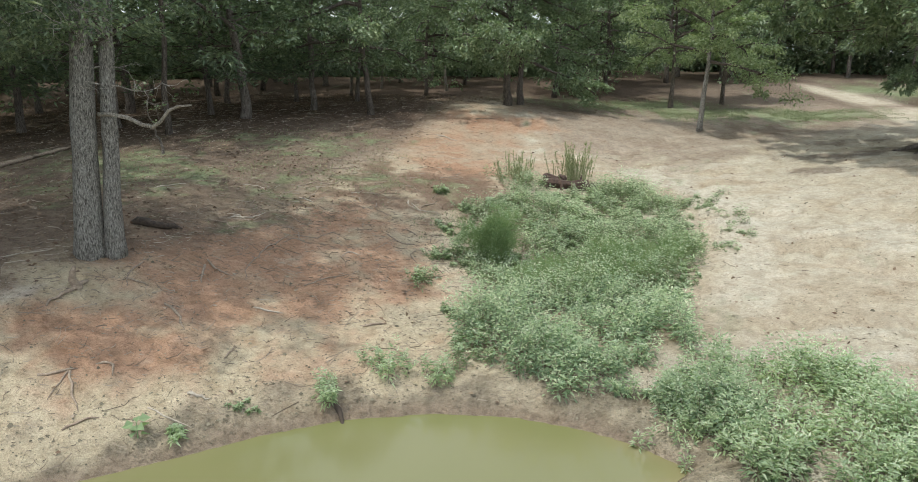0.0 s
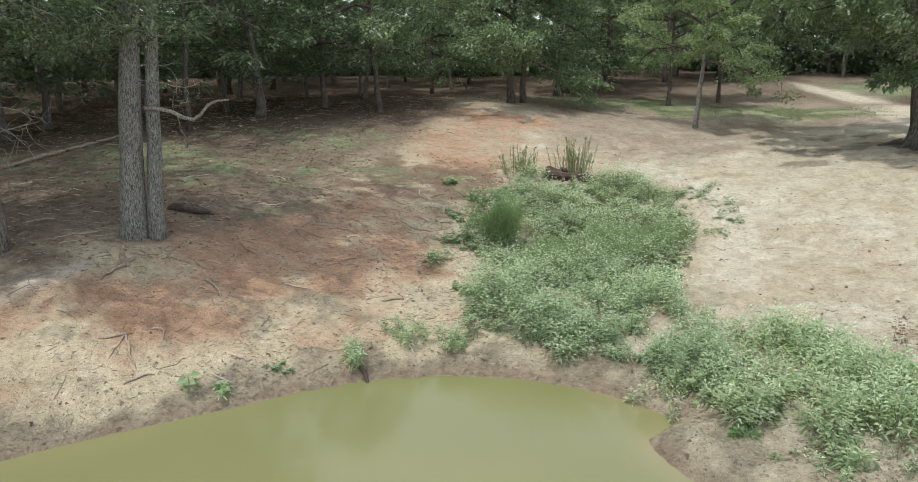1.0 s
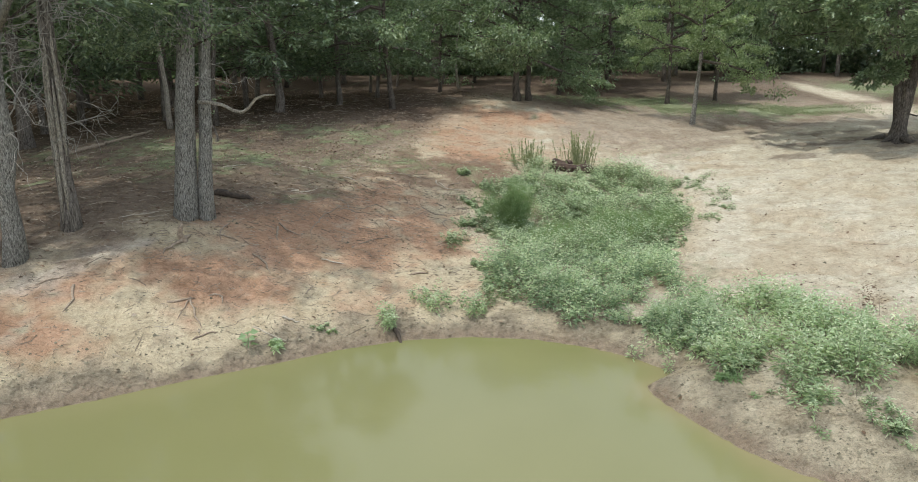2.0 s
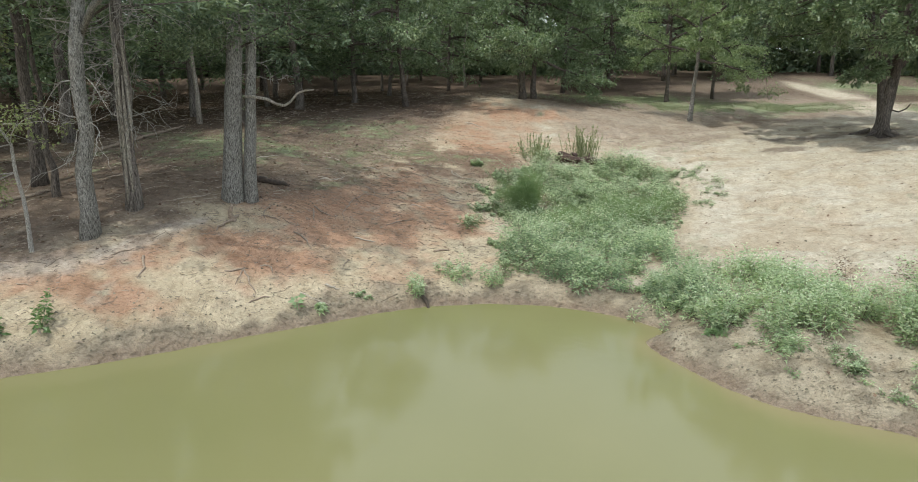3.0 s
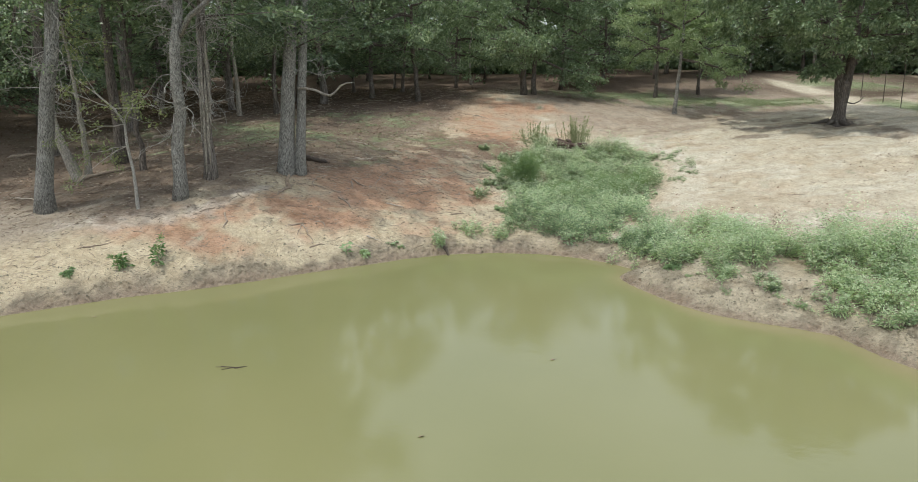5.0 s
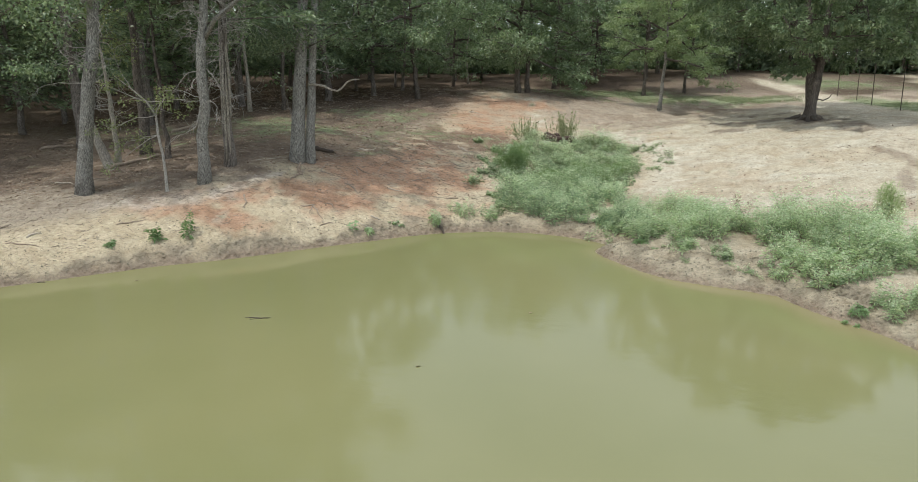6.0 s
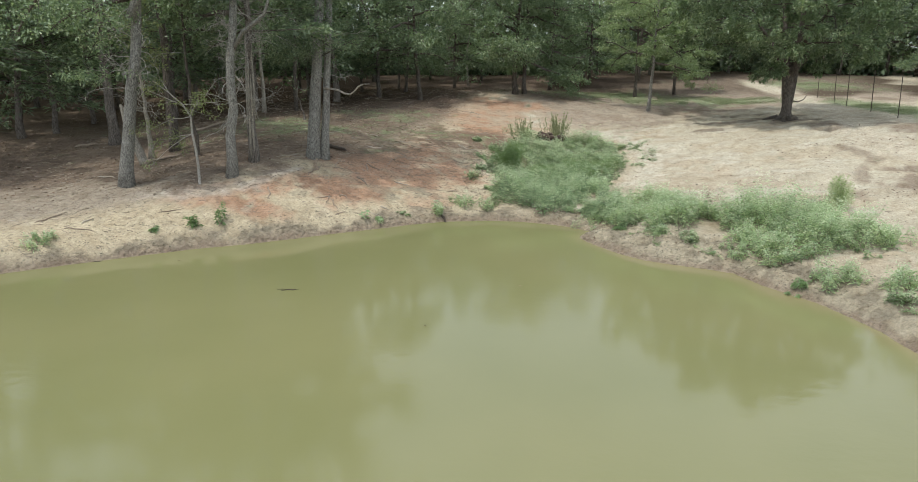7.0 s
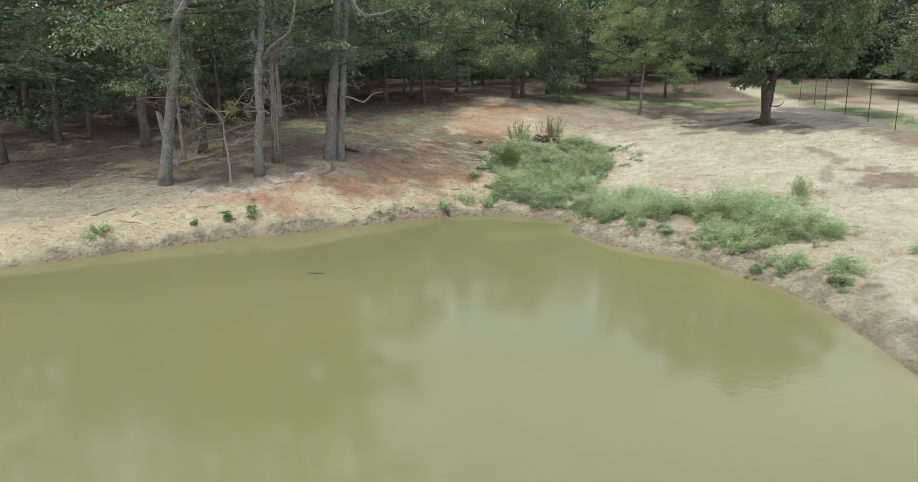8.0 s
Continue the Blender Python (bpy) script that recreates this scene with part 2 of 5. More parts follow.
SWELLS = [  # broad rises and hollows: x, y, reach, height
    (-14, 12, 5, -0.521), (-9, 9.5, 3, 0.068), (-6, 11.5, 3, 0.726), (-3.5, 11.5, 3, -0.553), (-8, 18, 6, 0.356), (-2, 17, 5, 0.028),
    (1, 12, 3, -0.398), (0, 26, 6, -0.044), (4, 14, 4, -0.378), (7, 12, 4, 0.013), (6, 20, 6, -0.417), (12, 18, 6, 0.526),
    (10, 8, 4, -0.34), (12, 28, 8, -0.516), (20, 22, 8, 0.53), (-6, 30, 8, 0.24), (2, 40, 12, 0.142), (-16, 26, 10, -0.096), (22, 36, 12, 0.642), (41, 63, 12, 0.8),
    (0.6, 28.3, 3.3, 0.34)]


def from_shore(x, y):
    """Metres from the water's edge, negative over the water."""
    x, y = np.asarray(x, float), np.asarray(y, float)
    best, inside = np.full(x.shape, 1e9), np.zeros(x.shape, bool)
    for (ax, ay), (bx, by) in zip(SHORE, np.roll(SHORE, -1, 0)):
        dx, dy = bx - ax, by - ay
        t = np.clip(((x - ax) * dx + (y - ay) * dy) / (dx * dx + dy * dy), 0, 1)
        best = np.minimum(best, np.hypot(x - ax - t * dx, y - ay - t * dy))
        inside ^= ((ay > y) != (by > y)) & (x < dx * (y - ay) / (dy if dy else 1e-9) + ax)
    return np.where(inside, -best, best)


def lattice(ix, iy, seed):
    h = (ix.astype(np.int64) * 374761393 + iy.astype(np.int64) * 668265263 + seed * 144269504) & 0x7FFFFFFF
    h = ((h ^ (h >> 13)) * 1274126177) & 0x7FFFFFFF
    return ((h ^ (h >> 16)) & 0xFFFF) / 65535.0


def value_noise(x, y, seed=0):
    ix, iy = np.floor(x), np.floor(y)
    fx, fy = x - ix, y - iy
    fx, fy = fx * fx * (3 - 2 * fx), fy * fy * (3 - 2 * fy)
    a, b = lattice(ix, iy, seed), lattice(ix + 1, iy, seed)
    c, d = lattice(ix, iy + 1, seed), lattice(ix + 1, iy + 1, seed)
    return (a * (1 - fx) + b * fx) * (1 - fy) + (c * (1 - fx) + d * fx) * fy


def fbm(x, y, scale, octaves=4, seed=0):
    total, amp, norm = 0.0, 1.0, 0.0
    for o in range(octaves):
        total = total + amp * value_noise(x * scale + 17.3 * o, y * scale - 9.1 * o, seed + o)
        norm, amp, scale = norm + amp, amp * 0.5, scale * 2.03
    return total / norm


def lie(x, y):
    """The smooth height of the ground above the water."""
    x, y = np.asarray(x, float), np.asarray(y, float)
    d = from_shore(x, y)
    up = np.maximum(d, 0)
    g = 1 - np.exp(-up / 1.8)
    z = 0.215 * (1 - np.exp(-up / 0.3)) + g * (0.943 + 1.383 * np.clip((y - 10) / 40, -0.5, 1.2))
    for sx, sy, r, h in SWELLS:
        z = z + h * g * np.exp(-((x - sx) ** 2 + (y - sy) ** 2) / (2 * r * r))
    return np.where(d < 0, -1.1 * (1 - np.exp(np.minimum(d, 0) / 2.2)) - 0.02, z), d


def ground_height(x, y):
    x, y = np.asarray(x, float), np.asarray(y, float)
    z, d = lie(x, y)
    near = np.exp(-np.maximum(np.hypot(x, y - 10) - 16, 0) / 8)
    land = np.clip(d / 0.5, 0, 1)
    z = z + land * (0.10 * (fbm(x, y, 0.55, 3, 5) - 0.5) + near * 0.055 * (fbm(x, y, 2.6, 4, 9) - 0.5) + near * 0.04 * (fbm(x, y, 7.0, 2, 3) - 0.5))
    bank = land * np.exp(-((d - 1.2) / 0.9) ** 2)
    z = z - bank * 0.10 * np.clip(fbm(x * 1.0 + y * 0.5, y * 0.35, 1.4, 3, 31) - 0.42, 0, 1) * 2
    rill = np.abs(fbm(x * 0.7 + 0.3 * y, y * 1.2, 0.8, 4, 67) - 0.5)
    z = z - land * near * np.clip((x - 2) / 2, 0, 1) * 0.11 * np.clip(0.07 - rill, 0, 1) / 0.07
    rim = np.exp(-((d - 0.25) / 0.28) ** 2)
    wide = np.exp(-((d - 0.5) / np.interp(x, [0, 3], [0.35, 0.8])) ** 2)
    return z + rim * 0.05 * (fbm(x, y, 3.5, 3, 21) - 0.5) + land * wide * 0.085 * (fbm(x, y, 5.5, 2, 23) - 0.5)


def on_ground(x, y, sink=0.0):
    return Vector((x, y, float(ground_height(np.array([x]), np.array([y]))[0]) - sink))


# ---- mesh helpers ----
def mesh_object(name, verts, faces, material, parent=None, label="", smooth=False):
    """One mesh from arrays; faces is an (n, k) array or a list of such arrays."""
    me = bpy.data.meshes.new(name)
    groups = faces if isinstance(faces, list) else [faces]
    groups = [np.asarray(g, np.int32) for g in groups if len(g)]
    loops = np.concatenate([g.ravel() for g in groups])
    sizes = np.concatenate([np.full(len(g), g.shape[1], np.int32) for g in groups])
    me.vertices.add(len(verts))
    me.vertices.foreach_set("co", np.asarray(verts, np.float32).ravel())
    me.loops.add(len(loops))
    me.loops.foreach_set("vertex_index", loops)
    me.polygons.add(len(sizes))
    me.polygons.foreach_set("loop_start", np.r_[0, np.cumsum(sizes)[:-1]].astype(np.int32))
    me.polygons.foreach_set("loop_total", sizes)
    me.polygons.foreach_set("use_smooth", np.full(len(sizes), smooth))
    me.update(calc_edges=True)
    me.materials.append(material)
    ob = new(name, me)
    if parent is not None:
        ob.parent = parent
    if label:
        tagged(ob, label)
    return ob


class Heap:
    """Gathers pieces of mesh into one."""

    def __init__(self):
        self.v, self.f, self.n = [], {}, 0

    def add(self, verts, faces):
        verts = np.asarray(verts, float)
        for g in faces if isinstance(faces, list) else [faces]:
            g = np.asarray(g)
            self.f.setdefault(g.shape[1], []).append(g + self.n)
        self.v.append(verts)
        self.n += len(verts)

    def make(self, name, material, parent=None, label="", smooth=False):
        return mesh_object(name, np.concatenate(self.v), [np.concatenate(g) for g in self.f.values()], material, parent, label, smooth)


def tube(points, radii, sides=8, rough=0.0, rng=None, lobes=0.0):
    """A tapered tube along points with closed ends."""
    p = np.asarray(points, float)
    r = np.asarray(radii, float)
    t = np.gradient(p, axis=0)
    t /= np.linalg.norm(t, axis=1)[:, None] + 1e-9
    ref = np.array([0.0, 1.0, 0.0]) if abs(t[0, 1]) < 0.8 else np.array([1.0, 0, 0])
    u = np.cross(t, ref)
    u /= np.linalg.norm(u, axis=1)[:, None] + 1e-9
    w = np.cross(t, u)
    a = np.linspace(0, 2 * np.pi, sides, endpoint=False)
    rr = r[:, None] * np.ones(sides)
    if rough and rng is not None:
        rr = rr * (1 + rough * rng.normal(0, 1, (len(p), sides)))
    if lobes:
        rr = rr * (1 + lobes * np.cos(3 * a + 0.7)[None] * np.linspace(1, 0.2, len(p))[:, None])
    v = p[:, None] + rr[..., None] * (np.cos(a)[None, :, None] * u[:, None] + np.sin(a)[None, :, None] * w[:, None])
    n = len(p)
    i, j = np.meshgrid(np.arange(n - 1), np.arange(sides), indexing="ij")
    k = (j + 1) % sides
    quads = np.stack([i * sides + j, i * sides + k, (i + 1) * sides + k, (i + 1) * sides + j], -1).reshape(-1, 4)
    verts = np.concatenate([v.reshape(-1, 3), p[:1], p[-1:]])
    s = np.arange(sides)
    s2 = (s + 1) % sides
    low = np.stack([s2, s, np.full(sides, n * sides)], 1)
    top = np.stack([(n - 1) * sides + s, (n - 1) * sides + s2, np.full(sides, n * sides + 1)], 1)
    return verts, [quads, np.concatenate([low, top])]


def unit(v):
    return v / (np.linalg.norm(v, axis=-1, keepdims=True) + 1e-9)


def leaves(base, way, length, width, rng, fold=0.25, droop=0.15):
    """Folded leaves: two triangles each, hinged on the midrib."""
    n = len(base)
    way = unit(way)
    side = unit(np.cross(way, unit(rng.normal(0, 0.45, (n, 3)) + (0, 0, 1))))
    up = np.cross(side, way)
    length = np.broadcast_to(length, (n,))[:, None]
    width = np.broadcast_to(width, (n,))[:, None]
    tip = base + way * length - np.array((0, 0, 1.0)) * length * droop
    mid = base + way * length * 0.42
    a = mid + side * width * 0.5 + up * width * fold
    b = mid - side * width * 0.5 + up * width * fold
    v = np.stack([base, a, tip, b], 1).reshape(-1, 3)
    o = np.arange(n)[:, None] * 4
    f = np.concatenate([o + (0, 1, 2), o + (0, 2, 3)])
    return v, f


def bend(start, way, length, n, rng, wobble=0.15, sag=0.0):
    """A wandering line of n points."""
    pts, p, d = [], np.array(start, float), unit(np.array(way, float))
    step = length / (n - 1)
    for _ in range(n):
        pts.append(p.copy())
        d = unit(d + rng.normal(0, wobble, 3) + (0, 0, -sag))
        p = p + d * step
    return np.array(pts)


def thing(name, at, label, category, group=""):
    ob = new(name)
    ob.location = at
    ob.empty_display_size = 0.2
    return tagged(ob, label, category, group)

# ---- ground and pond ----
def stretched(lo, hi, step, far, growth=1.1):
    core = np.arange(lo, hi + step / 2, step)
    out, s, p = [], step, 0.0
    while p < far:
        s = min(s * growth, 400.0)
        p += s
        out.append(p)
    out = np.array(out)
    return np.concatenate([lo - out[::-1], core, hi + out])


def wood_edge(x):
    """How far back the trees' litter begins."""
    return np.interp(x, [-30, -12, -10, -8.6, -7.3, -6.4, -5.6, -4.2, -2.4, -1.0, 0.5, 4, 8, 14, 20, 40], [8.6, 8.9, 8.6, 8.7, 9.1, 10.2, 11.4, 13.6, 19, 28.2, 31.0, 29, 33, 41, 44, 44])


def blob(x, y, cx, cy, rx, ry):
    return np.exp(-(((x - cx) / rx) ** 2 + ((y - cy) / ry) ** 2))


def soften(a, lo, hi):
    t = np.clip((a - lo) / (hi - lo), 0, 1)
    return t * t * (3 - 2 * t)


def soil_colours(x, y, d):
    """Kinds of soil by place, with ragged borders: sand, tan clay, red clay, ash-grey dust, leaf mould, mud, grassy
    turf; tree shade is put into some of the dark tones.
    """
    n1 = fbm(x, y, 0.5, 4, 41)
    n2 = fbm(x, y, 1.7, 4, 43)
    n3 = fbm(x, y, 4.5, 3, 47)
    ragged = (n1 - 0.5) * 1.3 + (n2 - 0.5) * 1.6 + (n3 - 0.5) * 1.2
    colour = np.ones((*x.shape, 3)) * (0.395, 0.350, 0.270)

    def lay(weight, rgb):
        nonlocal colour
        w = np.clip(weight, 0, 1)[..., None]
        colour = colour * (1 - w) + w * np.array(rgb)

    lay(soften(n1 + 0.3 * (n2 - 0.5), 0.48, 0.66) * 0.6, (0.39, 0.332, 0.245))
    lay(soften(n2, 0.55, 0.7) * 0.35, (0.46, 0.415, 0.335))
    wash = fbm(x * 0.5 + 0.25 * y, y * 1.5, 0.9, 4, 61)
    lay(soften(wash, 0.52, 0.66) * 0.5, (0.335, 0.272, 0.195))
    lay(soften(fbm(x * 0.6, y * 1.4, 1.3, 4, 63), 0.54, 0.68) * 0.45, (0.44, 0.408, 0.338))
    left = soften(-x, -1.2, 1.6) * soften(-y, -24, -15)
    lay(left * 0.9, (0.425, 0.356, 0.250))
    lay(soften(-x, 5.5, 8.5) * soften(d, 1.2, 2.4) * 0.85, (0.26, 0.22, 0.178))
    lay(left * soften(x, -8.5, -6) * soften(n2 + 0.5 * (n3 - 0.5), 0.50, 0.64) * 0.75, (0.485, 0.42, 0.305))
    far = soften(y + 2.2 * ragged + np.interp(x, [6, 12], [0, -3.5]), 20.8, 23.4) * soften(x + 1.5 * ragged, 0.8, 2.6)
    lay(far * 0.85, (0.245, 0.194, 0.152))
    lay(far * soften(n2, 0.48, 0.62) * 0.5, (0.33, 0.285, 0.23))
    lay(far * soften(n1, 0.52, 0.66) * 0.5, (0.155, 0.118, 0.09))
    lay(soften(blob(x, y, -0.8, 23.5, 3.6, 6.0) + 0.5 * ragged, 0.15, 0.7) * 0.8, (0.335, 0.25, 0.178))
    red = np.maximum.reduce([blob(x, y, -3.5, 12.4, 3.1, 2.7), 0.8 * blob(x, y, -1.5, 13.6, 1.4, 2.0), 0.9 * blob(x, y, -4.7, 10.2, 2.0, 1.2), 0.85 * blob(x, y, -7.0, 8.3, 2.2, 0.6), 0.62 * blob(x, y, -1.0, 22.6, 3.0, 3.8), 0.8 * blob(x, y, 0.5, 26, 2.6, 2.4), 0.85 * blob(x, y, -2.4, 15.4, 1.8, 2.4), 0.8 * blob(x, y, -0.6, 19.6, 1.4, 2.4)])
    along = np.exp(-((d - 2.0) / 0.75) ** 2) * soften(x, -9.6, -8.2) * soften(-x, 0.6, 2.2)
    red = np.maximum(red, 0.68 * along)
    lay(soften(red + 0.55 * ragged, 0.27, 0.82) * 0.9, (0.335, 0.207, 0.139))
    lay(soften(red + 0.6 * ragged, 0.70, 1.15) * 0.55, (0.285, 0.17, 0.113))
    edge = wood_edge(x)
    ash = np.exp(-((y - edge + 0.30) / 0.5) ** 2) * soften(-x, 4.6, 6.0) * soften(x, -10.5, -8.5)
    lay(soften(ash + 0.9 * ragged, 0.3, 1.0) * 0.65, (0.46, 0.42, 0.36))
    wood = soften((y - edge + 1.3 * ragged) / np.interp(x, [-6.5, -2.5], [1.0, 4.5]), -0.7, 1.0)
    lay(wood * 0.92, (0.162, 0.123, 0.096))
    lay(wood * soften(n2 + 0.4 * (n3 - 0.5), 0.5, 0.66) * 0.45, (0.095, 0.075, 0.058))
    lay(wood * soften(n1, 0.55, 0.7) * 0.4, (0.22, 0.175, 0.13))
    # Leaf mould far inside the wood, darkened to carry the crowns' shade.
    deep_shade = soften(y - edge + ragged, 1.5, 7) * soften(y, 22, 27)
    lay(deep_shade * np.where(x < 5, 0.65, 0.8), (0.085, 0.06, 0.047))
    knoll = np.maximum(1.1 * blob(x, y, -2.0, 16.9, 2.7, 1.5), 0.9 * blob(x, y, -4.6, 14.6, 1.6, 0.9))
    lay(soften(knoll, 0.05, 0.3) * soften(knoll + 0.9 * ragged, 0.4, 1.0) * 0.7, (0.15, 0.112, 0.085))
    # Farthest floor painted nearly black in place of missing tree shade.
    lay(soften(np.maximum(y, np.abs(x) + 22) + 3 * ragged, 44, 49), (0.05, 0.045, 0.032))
    # Beyond the fence: leaf litter, darkened further to stand for tree shade.
    litter = np.maximum.reduce([soften(x - np.interp(y, [20, 30, 44], [20.3, 22.3, 28]), 0, 1.2) * soften(y, 18, 21), 0.9 * blob(x, y, 19.0, 31.5, 2.2, 2.0)])
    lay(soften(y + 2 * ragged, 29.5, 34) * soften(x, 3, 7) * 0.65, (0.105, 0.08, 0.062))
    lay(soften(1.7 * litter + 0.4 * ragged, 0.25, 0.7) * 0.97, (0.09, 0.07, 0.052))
    # Left wood floor, its shade painted in as a darker tone.
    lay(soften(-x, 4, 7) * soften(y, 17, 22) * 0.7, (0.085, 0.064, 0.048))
    path = np.exp(-((x - np.interp(y, [10, 12.6, 14, 17, 20, 24, 27.4, 31.5, 37, 45, 60], [15.5, 13.6, 12.9, 12.9, 13.7, 14.9, 15.8, 16.9, 17.0, 18, 22])) / 1.1) ** 2) * soften(y, 10, 13) * soften(-y, -44, -36)
    path = np.maximum(path, np.exp(-((x - np.interp(y, [36, 39.7, 53, 68], [26, 29.7, 33.5, 36])) / 2.2) ** 2) * soften(y, 36, 38) * soften(-y, -66, -58))
    lay(soften(path + 0.2 * ragged, 0.3, 0.7) * 0.9, (0.43, 0.38, 0.30))
    second = np.exp(-((x - np.interp(y, [14, 18.6, 22.7, 26, 30], [21, 19.9, 19.5, 18.9, 17.9])) / 0.4) ** 2) * soften(y, 14, 17) * soften(-y, -30, -27)
    lay(soften(second + 0.3 * ragged, 0.35, 0.8) * 0.8, (0.40, 0.345, 0.27))
    rivulet = np.exp(-((x - np.interp(y, [11, 13, 15, 17, 18.6, 20.4], [4.3, 4.5, 5.2, 5.7, 5.2, 4.2])) / 0.55) ** 2) * soften(y, 11.5, 13) * soften(-y, -21.5, -20)
    lay(soften(rivulet + 0.5 * ragged, 0.3, 0.9) * 0.5, (0.47, 0.435, 0.36))
    furrow = np.exp(-((x - np.interp(y, [9, 10.7, 12.3, 13.2, 14.4, 16], [9.3, 10.0, 10.9, 11.8, 11.5, 11.0])) / 0.28) ** 2) * soften(y, 9.2, 10.2) * soften(-y, -15.4, -14.6)
    lay(soften(furrow, 0.05, 0.5) * soften(furrow * (0.2 + 1.5 * n2) + 1.3 * ragged, 0.2, 1.2) * 0.55, (0.17, 0.13, 0.10))
    # Dark litter round the spreading oak, with its crown's shade put into the colour.
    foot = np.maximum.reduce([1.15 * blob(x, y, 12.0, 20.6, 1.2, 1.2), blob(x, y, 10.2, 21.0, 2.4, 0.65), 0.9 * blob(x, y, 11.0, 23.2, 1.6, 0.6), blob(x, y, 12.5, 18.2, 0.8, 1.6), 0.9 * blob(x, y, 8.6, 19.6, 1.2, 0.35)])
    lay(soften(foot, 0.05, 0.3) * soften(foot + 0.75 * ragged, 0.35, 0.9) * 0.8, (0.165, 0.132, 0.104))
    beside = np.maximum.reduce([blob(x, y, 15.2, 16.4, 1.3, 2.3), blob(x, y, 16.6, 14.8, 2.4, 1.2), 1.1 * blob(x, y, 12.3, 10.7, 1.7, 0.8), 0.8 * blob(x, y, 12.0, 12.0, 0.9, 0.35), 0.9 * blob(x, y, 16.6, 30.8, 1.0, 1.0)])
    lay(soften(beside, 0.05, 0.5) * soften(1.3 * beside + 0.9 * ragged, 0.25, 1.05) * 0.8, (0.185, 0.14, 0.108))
    mould = np.maximum(np.maximum(0.2 * blob(x, y, 12.4, 10.8, 2.2, 1.5), 1.05 * blob(x, y, -1.3, 17.8, 2.3, 1.6)), blob(x, y, 18.5, 17.5, 3.6, 2.6) * soften(x, 16.5, 18))
    lay(soften(mould, 0.05, 0.3) * soften(mould + 0.6 * ragged, 0.35, 0.85) * 0.85, (0.165, 0.115, 0.085))
    turf = np.maximum.reduce([0.62 * blob(x, y, -7.0, 17.0, 4.4, 2.6), 0.6 * blob(x, y, -4.5, 21.0, 3.4, 2.2), blob(x, y, 7.0, 32.5, 4.5, 1.8), 1.1 * blob(x, y, 9.6, 30.6, 3.4, 1.5), 1.1 * blob(x, y, 12.6, 29.2, 2.4, 1.5), 1.3 * np.exp(-((x - 17.5) / 1.15) ** 2) * soften(y, 15, 18) * soften(-y, -29, -26), 0.9 * blob(x, y, 20.5, 36, 3.0, 4.5), 0.5 * blob(x, y, -2.6, 17.8, 1.8, 0.9), 0.7 * blob(x, y, 3.2, 18.7, 1.6, 0.7)])
    lay(soften(turf + 0.6 * ragged, 0.3, 0.8) * 0.8, (0.185, 0.22, 0.125))
    under = np.maximum.reduce([blob(x, y, 2.0, 15.6, 2.2, 2.6), blob(x, y, 1.8, 11.6, 1.8, 1.3), blob(x, y, 5.6, 8.2, 2.6, 1.7)])
    lay(soften(under + 0.4 * ragged, 0.3, 0.8) * 0.6, (0.26, 0.21, 0.145))
    width = np.interp(x, [-12, -3, 0, 2, 3, 5, 7], [0.42, 0.36, 0.42, 0.75, 1.3, 1.2, 0.9])
    mud = soften(width - d + 0.45 * ragged, -0.15, 0.25)
    lay(mud * 0.85, (0.315, 0.272, 0.198))
    lay(mud * soften(-x, -2.0, -0.5) * 0.8, (0.295, 0.243, 0.178))
    lay(mud * soften(n3, 0.48, 0.6) * 0.7, (0.155, 0.133, 0.10))
    seep = soften(0.12 - d + 0.08 * ragged, -0.06, 0.08)
    lay(seep * 0.7, (0.20, 0.145, 0.10))
    colour *= (0.88 + 0.24 * n3)[..., None]
    return np.clip(colour, 0.01, 0.9), np.clip(seep + 0.25 * mud, 0, 1), mud


def grid_faces(nx, ny):
    i, j = np.meshgrid(np.arange(nx - 1), np.arange(ny - 1), indexing="ij")
    a = i * ny + j
    return np.stack([a, a + ny, a + ny + 1, a + 1], -1).reshape(-1, 4)


def colour_layer(me, name, rgb):
    layer = me.attributes.new(name, "FLOAT_COLOR", "POINT")
    layer.data.foreach_set("color", np.c_[rgb.reshape(-1, 3), np.ones(rgb.size // 3)].astype(np.float32).ravel())


def build_ground():
    xs, ys = stretched(-12.5, 12.5, 0.095, 2500), stretched(3.0, 20.5, 0.095, 2500)
    gx, gy = np.meshgrid(xs, ys, indexing="ij")
    z = ground_height(gx, gy)
    d = from_shore(gx, gy)
    ob = mesh_object("ground", np.stack([gx, gy, z], -1).reshape(-1, 3), grid_faces(len(xs), len(ys)), SOIL, smooth=True)
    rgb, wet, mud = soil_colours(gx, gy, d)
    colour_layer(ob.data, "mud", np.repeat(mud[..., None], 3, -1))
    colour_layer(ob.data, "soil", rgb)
    colour_layer(ob.data, "wet", np.repeat(wet[..., None], 3, -1))
    return tagged(ob, "bare sandy and red clay ground with leaf mould", "ground", kind="structure")


